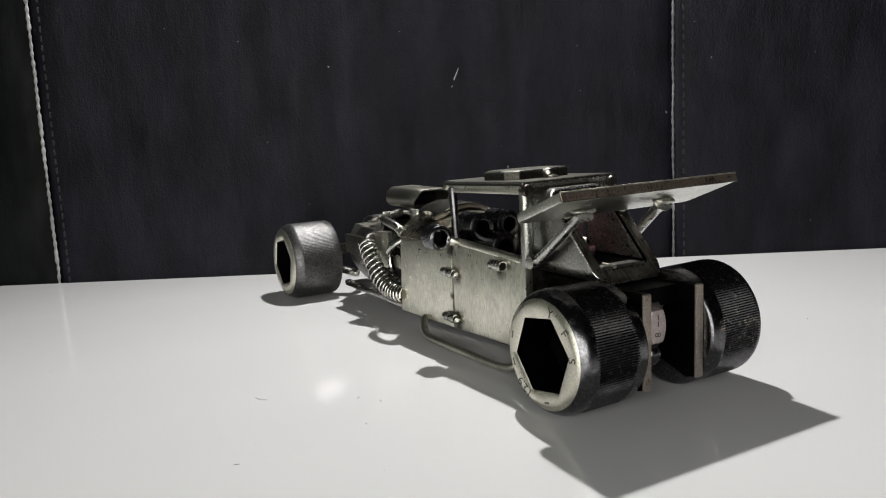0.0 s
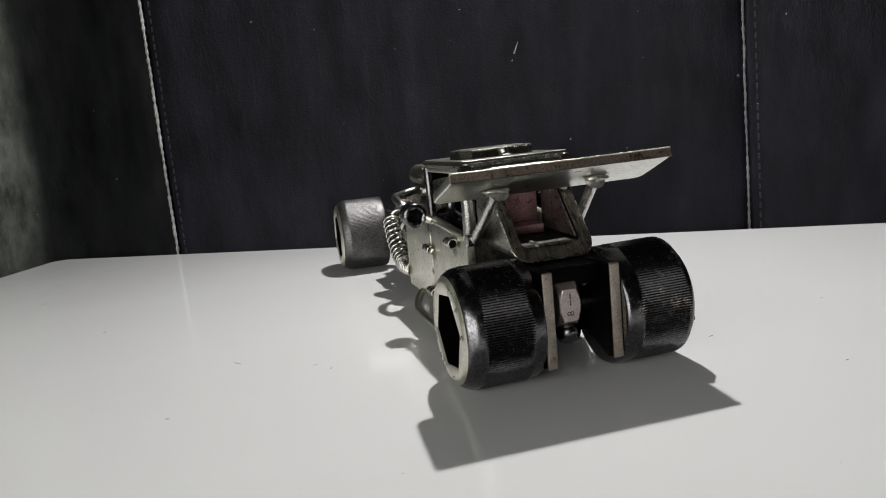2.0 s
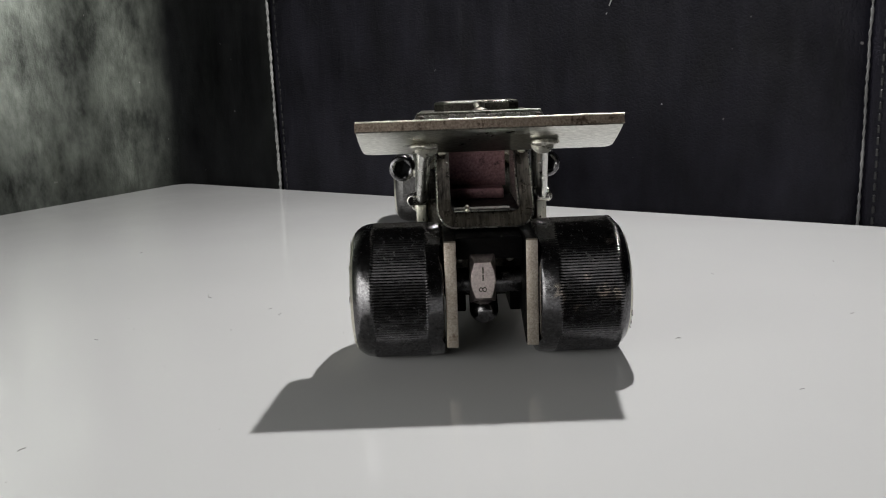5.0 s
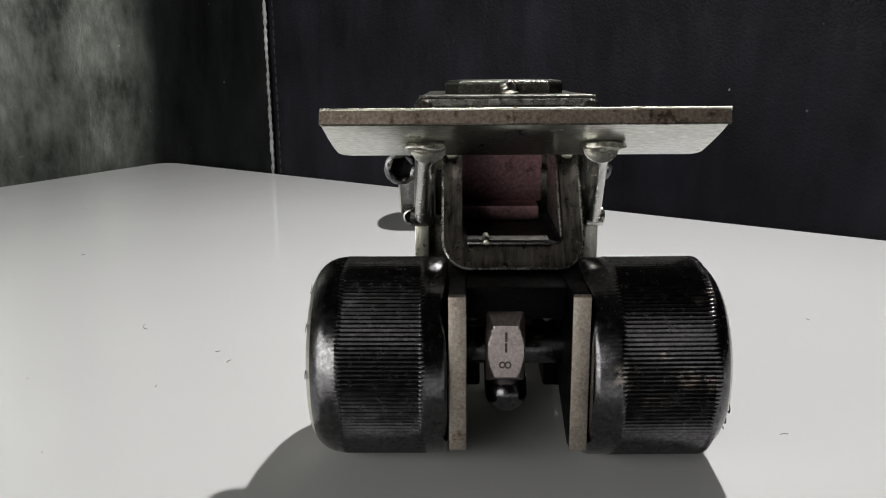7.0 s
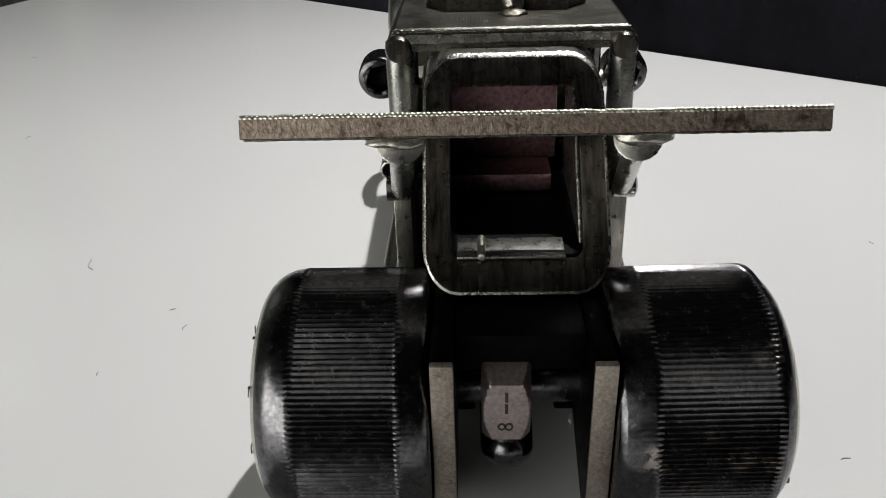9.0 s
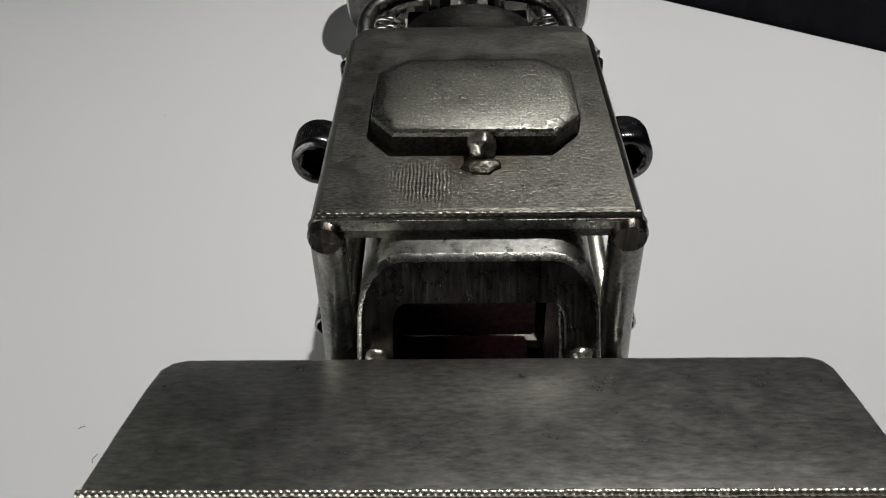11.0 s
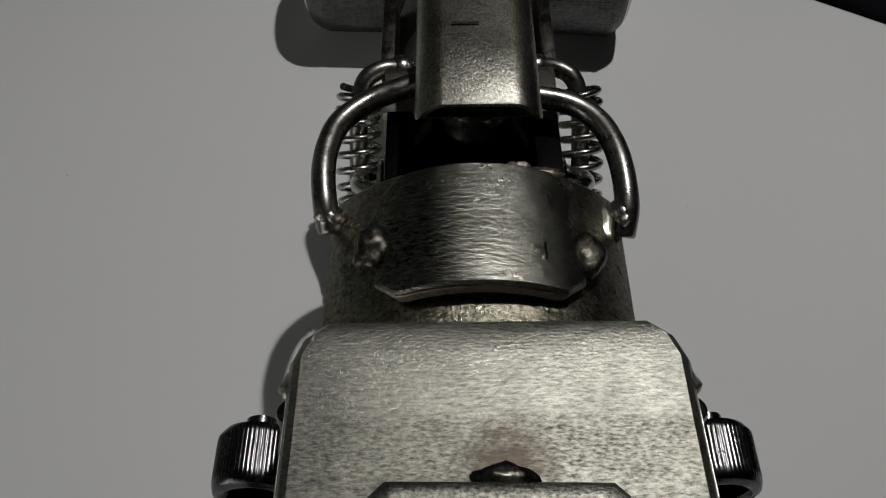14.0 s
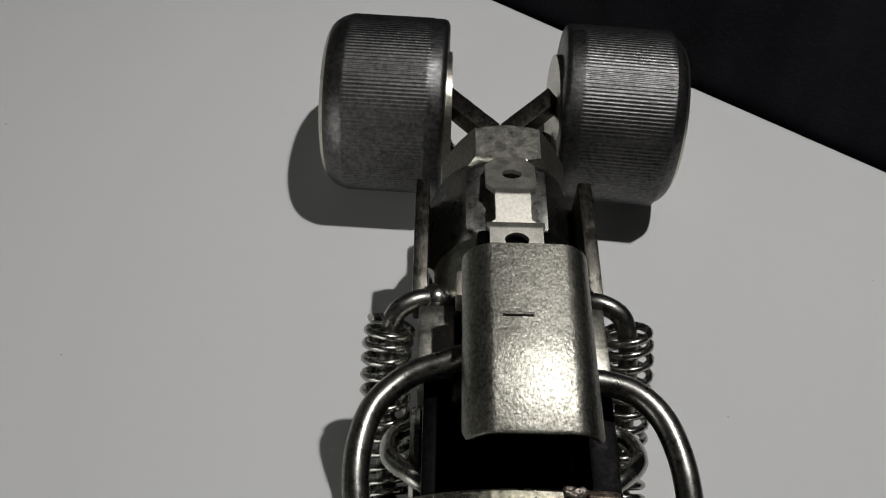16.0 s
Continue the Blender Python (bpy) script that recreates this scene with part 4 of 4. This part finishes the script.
# black block added inside the scoop for the shade of its opening
part("scoop_shade", box(-5.6, 6.2, 104, 106, 39.4, 44.2, 0.8), MAT["socket"], sc)
part("scoop_post", tube(smooth_path([(0.3, 106, 39.2), (0.3, 106, 36), (0.3, 105, 32)]), lambda f: 3.4 if 0.2 < f < 0.7 else 4.2, 18), MAT["smooth"], sc, "short welded post under the scoop")
part("scratch", box(-2.6, 0.6, 108.0, 108.35, 45.55, 45.66, 0.04, 1), MAT["tarnish"], sc)


def exhaust(side):
    s = side
    if s < 0:
        line = [(-16.2, 88.0, 32.8), (-16.8, 90.6, 34.6), (-17.2, 94.5, 35.6), (-16.9, 98.4, 36.0), (-15.6, 102.2, 36.1), (-12.3, 105.4, 36.3), (-8.6, 106.8, 36.8), (-6.0, 107.6, 37.2)]
    else:
        line = [(16.3, 87.4, 32.4), (16.8, 90.2, 34.4), (16.7, 94.2, 35.5), (16.1, 97.9, 36.0), (14.9, 101.2, 36.2), (12.9, 103.5, 36.4), (10.2, 104.6, 36.8), (6.5, 105.0, 37.2)]
    path = smooth_path(line)
    e = part("header_pipe", tube(path, 1.4, 16), MAT["pipe"], car, "bent round steel rod from bonnet to scoop")
    part("weld_bead", blob((s * 16.4, 89.4, 33.8), (1.6, 1.7, 1.5), 5 + s, 0.35), MAT["weld"], e, smooth=180)
    # spring hose with a rod inside
    hose = smooth_path([(s * 8.6, 120.9, 27.2), (s * 11.6, 120.2, 28.0), (s * 14.2, 118.7, 27.4), (s * 15.2, 116.2, 24.9), (s * 15.5, 112.2, 20.2), (s * 15.4, 107.6, 15.4), (s * 15.1, 102.2, 12.4), (s * 14.8, 97, 11.6), (s * 14.4, 91.0, 12.0)], 10)
    h = part("spring_hose", tube(hose, 1.3, 12), MAT["pipe"], car, "bent steel rod wound with a spring")
    part("spring", coil(hose[25:], 2.8, 0.52, 17), MAT["smooth"], h, "wound steel wire spring", smooth=80)
    part("ball_joint", blob((s * 9.3, 120.9, 27.0), (2.2, 2.2, 2.2), 1, 0.03), MAT["smooth"], h, "polished steel ball")
    # pulley ring on the engine's side
    part("pulley_ring", rings("x", (s * 11.2, 101.6, 21.0), [(-0.8, 6.4), (-0.3, 6.8), (0.3, 6.8), (0.8, 6.4), (0.8, 5.5), (0.3, 5.1), (-0.3, 5.1), (-0.8, 5.5)], 48, closed=True), MAT["smooth"], car, "steel ring beside the engine")
    pb = part("pulley_bolt", rings("x", (s * 9.4, 101.6, 21.0), [(-2, 2.6), (2 * s, 2.6), (2.2 * s, 2.1), (2.2 * s, 0.3)], 24), MAT["weld"], car)
    part("cylinder_head", prism([(109.0, 18), (118.5, 18), (118.5, 29.8), (109.0, 30.6)], "x", s * 7.0, s * 11.4, 0.4), MAT["nut"], car, "small ground steel block")
    part("intake_pipe", tube(smooth_path([(s * 8, 95, 29), (s * 11.5, 97.0, 29), (s * 14.2, 100, 27), (s * 13.5, 104, 24), (s * 8, 106, 24)]), 1.1, 12), MAT["smooth"], car)
    # bracket darkened to hold the shade of the gap behind the bonnet
    part("bracket", box(min(s * 7.4, s * 10.6), max(s * 7.4, s * 10.6), 93.0, 107.0, 24.0, 33.0, 0.4), MAT["shade_black"], car)
    # chassis rail, front arm, hub plate
    rail = prism([(s * 12.6, 91), (s * 10.0, 91), (s * 7.4, 150), (s * 9.6, 150)], "z", 5.6, 7.6, 0.3)
    part("chassis_rail", rail, MAT["smooth"], car)
    part("side_bar", box(min(s * 10.4, s * 12.4), max(s * 10.4, s * 12.4), 122, 141, 20, 27.0, 0.4), MAT["tarnish"], car, "flat bar beside the front tube")
    arm = prism([(0.5 + s * 0.2, 154.2), (0.5 + s * 0.1, 158.6), (0.5 + s * 8.2, 167.0), (0.5 + s * 9.8, 164.2)], "z", 16.4, 20.0, 0.35)
    part("front_arm", arm, MAT["tarnish"], car, "flat bar from the nose to the wheel")
    part("lower_arm", tube([Vector((s * 3, 152, 9)), Vector((s * 9.4, 164, 11))], 1.6, 12), MAT["smooth"], car)
    xi = -8.0 if s < 0 else 10.6
    part("hub_plate", rings("x", (xi, 166.5, 14.8), [(-0.7, 9.5), (0.7, 9.5)], 48), MAT["face"], car, "thin bright washer inside the wheel")


both(exhaust)

# ---- nose
part("front_tube", rings("y", (0.2, 0, 22.0), [(121.0, 9.2), (122.0, 9.8), (128.0, 9.8), (129.0, 9.0), (129.2, 4.0)], 40), MAT["nut"], car, "round steel tube ahead of the engine", smooth=40)
part("shoulder_nut", nut_rings("y", (0.0, 0, 19.4), 128.6, 143.6, 19.0, 0.0, 2.6), MAT["pipe"], car, "large hexagon nut on the front tube", smooth=22)
part("nose_rod", rings("y", (0.3, 0, 20.4), [(143.0, 7.4), (147.5, 6.6), (152.5, 5.2), (153.5, 3.0), (153.6, 0.5)], 36), MAT["tarnish"], car, "dark rounded rod ahead of the nut", smooth=50)
part("nose_nut", nut_rings("y", (0.5, 0, 21.2), 142.6, 149.6, 16.0, 0.0, 0.8), MAT["nut"], car, "hexagon nut at the nose", smooth=22)


def strap():
    """A bent bright strap with two holes, lying from the engine down to the nose nut."""
    def hole(cx, cy, rx, ry, k, n=16):
        return (cx + rx * math.cos(2 * math.pi * k / n), cy + ry * math.sin(2 * math.pi * k / n))
    line = [(117.6, 35.8), (126.6, 35.4), (127.6, 35.0), (128.5, 33.0), (133.8, 33.25), (135.2, 32.3), (142.4, 30.4)]
    def height(y):
        for (a, za), (b, zb) in zip(line, line[1:]):
            if y <= b:
                return za + (zb - za) * (y - a) / (b - a)
        return line[-1][1]
    def width(y):
        if y < 126.6:
            return 3.3
        if y < 128.4:
            return 3.6
        if y < 129.6:
            return 3.6 - (y - 128.4) * 1.1
        if y < 134.6:
            return 2.3
        if y < 136.2:
            return 2.3 + (y - 134.6) * 0.7
        return 3.4 - max(0.0, y - 140.4) * 0.8
    return height, width


def strap_mesh():
    height, width = strap()
    bm = bmesh.new()
    ys = list(np.arange(117.6, 142.41, 0.25))
    nx = 28
    holes = [(0.4, 124.6, 1.5, 1.1), (0.6, 138.4, 1.35, 1.0)]
    def away(p, hole):
        hx, hy, rx, ry = hole
        return math.hypot((p.x - hx) / rx, (p.y - hy) / ry)
    grid = []
    for y in ys:
        grid.append([bm.verts.new((0.4 + width(y) * (2 * i / nx - 1), y, height(y))) for i in range(nx + 1)])
    for a, b in zip(grid, grid[1:]):
        for i in range(nx):
            mid = (a[i].co + b[i + 1].co) / 2
            if any(away(mid, h) < 1.0 for h in holes):
                continue
            bm.faces.new((a[i], a[i + 1], b[i + 1], b[i]))
    bmesh.ops.delete(bm, geom=[v for v in bm.verts if not v.link_faces], context="VERTS")
    for v in bm.verts:
        if v.is_boundary:
            for h in holes:
                d = away(v.co, h)
                if d < 1.35:
                    v.co.x, v.co.y = h[0] + (v.co.x - h[0]) / d, h[1] + (v.co.y - h[1]) / d
    up = bmesh.ops.extrude_face_region(bm, geom=bm.faces[:])
    bmesh.ops.translate(bm, vec=(0, 0, -0.8), verts=[g for g in up["geom"] if isinstance(g, bmesh.types.BMVert)])
    return bm


part("strap", strap_mesh(), MAT["bright"], car, "bright bent strap with two holes", smooth=30)
part("tap_block", box(-7.0, -3.6, 116.5, 120.0, 31.5, 35.4, 0.4), MAT["edge"], car, "small brown-stained steel block")
# black tone so that the strap's hole looks like a shaded cavity
part("strap_block", box(-4.4, 5.0, 119, 127, 30.6, 34.2, 0.6), MAT["shade_black"], car)

# ---------------------------------------------------------------- dust and marks
def fibre(x, y, length, turn, bend, r=0.11):
    a = radians(turn)
    d, n = Vector((math.cos(a), math.sin(a), 0)), Vector((-math.sin(a), math.cos(a), 0))
    p = Vector((x, y, r))
    return smooth_path([p, p + d * length * 0.35 + n * bend, p + d * length * 0.7 + n * bend * 0.6, p + d * length])


dust = bmesh.new()
for x, y, length, turn, bend in ((-77, 54, 4.2, 115, 0.7), (90, 17, 1.2, 20, 0.1), (-86, -45, 1.6, 60, 0.2), (43, 3, 1.3, 10, 0.2), (-54, 34, 1.6, 80, 0.3), (-58, 40, 1.0, 30, 0.1), (-120, 120, 1.6, 70, 0.3),
                                 (-45, -86, 1.4, 45, 0.2), (70, 60, 1.0, 120, 0.1), (-96, 18, 1.2, 150, 0.2), (58, -30, 1.0, 15, 0.1), (110, 70, 1.2, 75, 0.2), (-150, 190, 1.8, 30, 0.4), (-64, 22, 0.8, 100, 0.1)):
    tube(fibre(x, y, length, turn, bend, 0.07), 0.07, 5, dust, 0)
rng = random.Random(5)
for _ in range(46):
    x, y = rng.uniform(-190, 150), rng.uniform(-110, 190)
    if abs(x) < 34 and -25 < y < 190 or x * 0.535 + y * 0.845 > 170 or x * 0.845 - y * 0.535 < -290:
        continue
    blob((x, y, 0.1), (rng.uniform(0.07, 0.17), rng.uniform(0.07, 0.17), 0.06), x, 0.2, 1, dust)
tagged(part("dust_specks", dust, MAT["dust"], None, smooth=80), "grey dust specks and fibres on the white table", "dust", kind="stuff")

# light scratch and flecks on the sofa's leather
def fleck(along, z, length, turn, width=0.5):
    a = radians(turn)
    d = Vector((math.cos(a), 0, math.sin(a))) * length
    p = Vector((along, BACK + 0.35, z))
    ob = part("scuff_mark", tube([p, p + d * 0.5, p + d], lambda f: width * (1 - 0.7 * f) + 0.05, 6, None, 0, 0.4), MAT["fleck"], sofa, "pale scratch in the leather")
    return ob


fleck(-43.8, 80.8, 0.9, 60, 0.55)
fleck(-42.6, 84.0, 5.5, 66, 0.3)
for along, z, length, turn in ((63.5, 104.0, 0.9, 20), (71.0, 88.0, 1.0, 70), (-66.0, 106.0, 0.8, 10), (-128.0, 60.0, 0.9, 40), (-20.0, 44.0, 0.8, 80), (12.0, 96.0, 0.7, 30), (-98.0, 92.0, 0.8, 130), (-170.0, 112.0, 0.9, 30)):
    fleck(along, z, length, turn, 0.28)
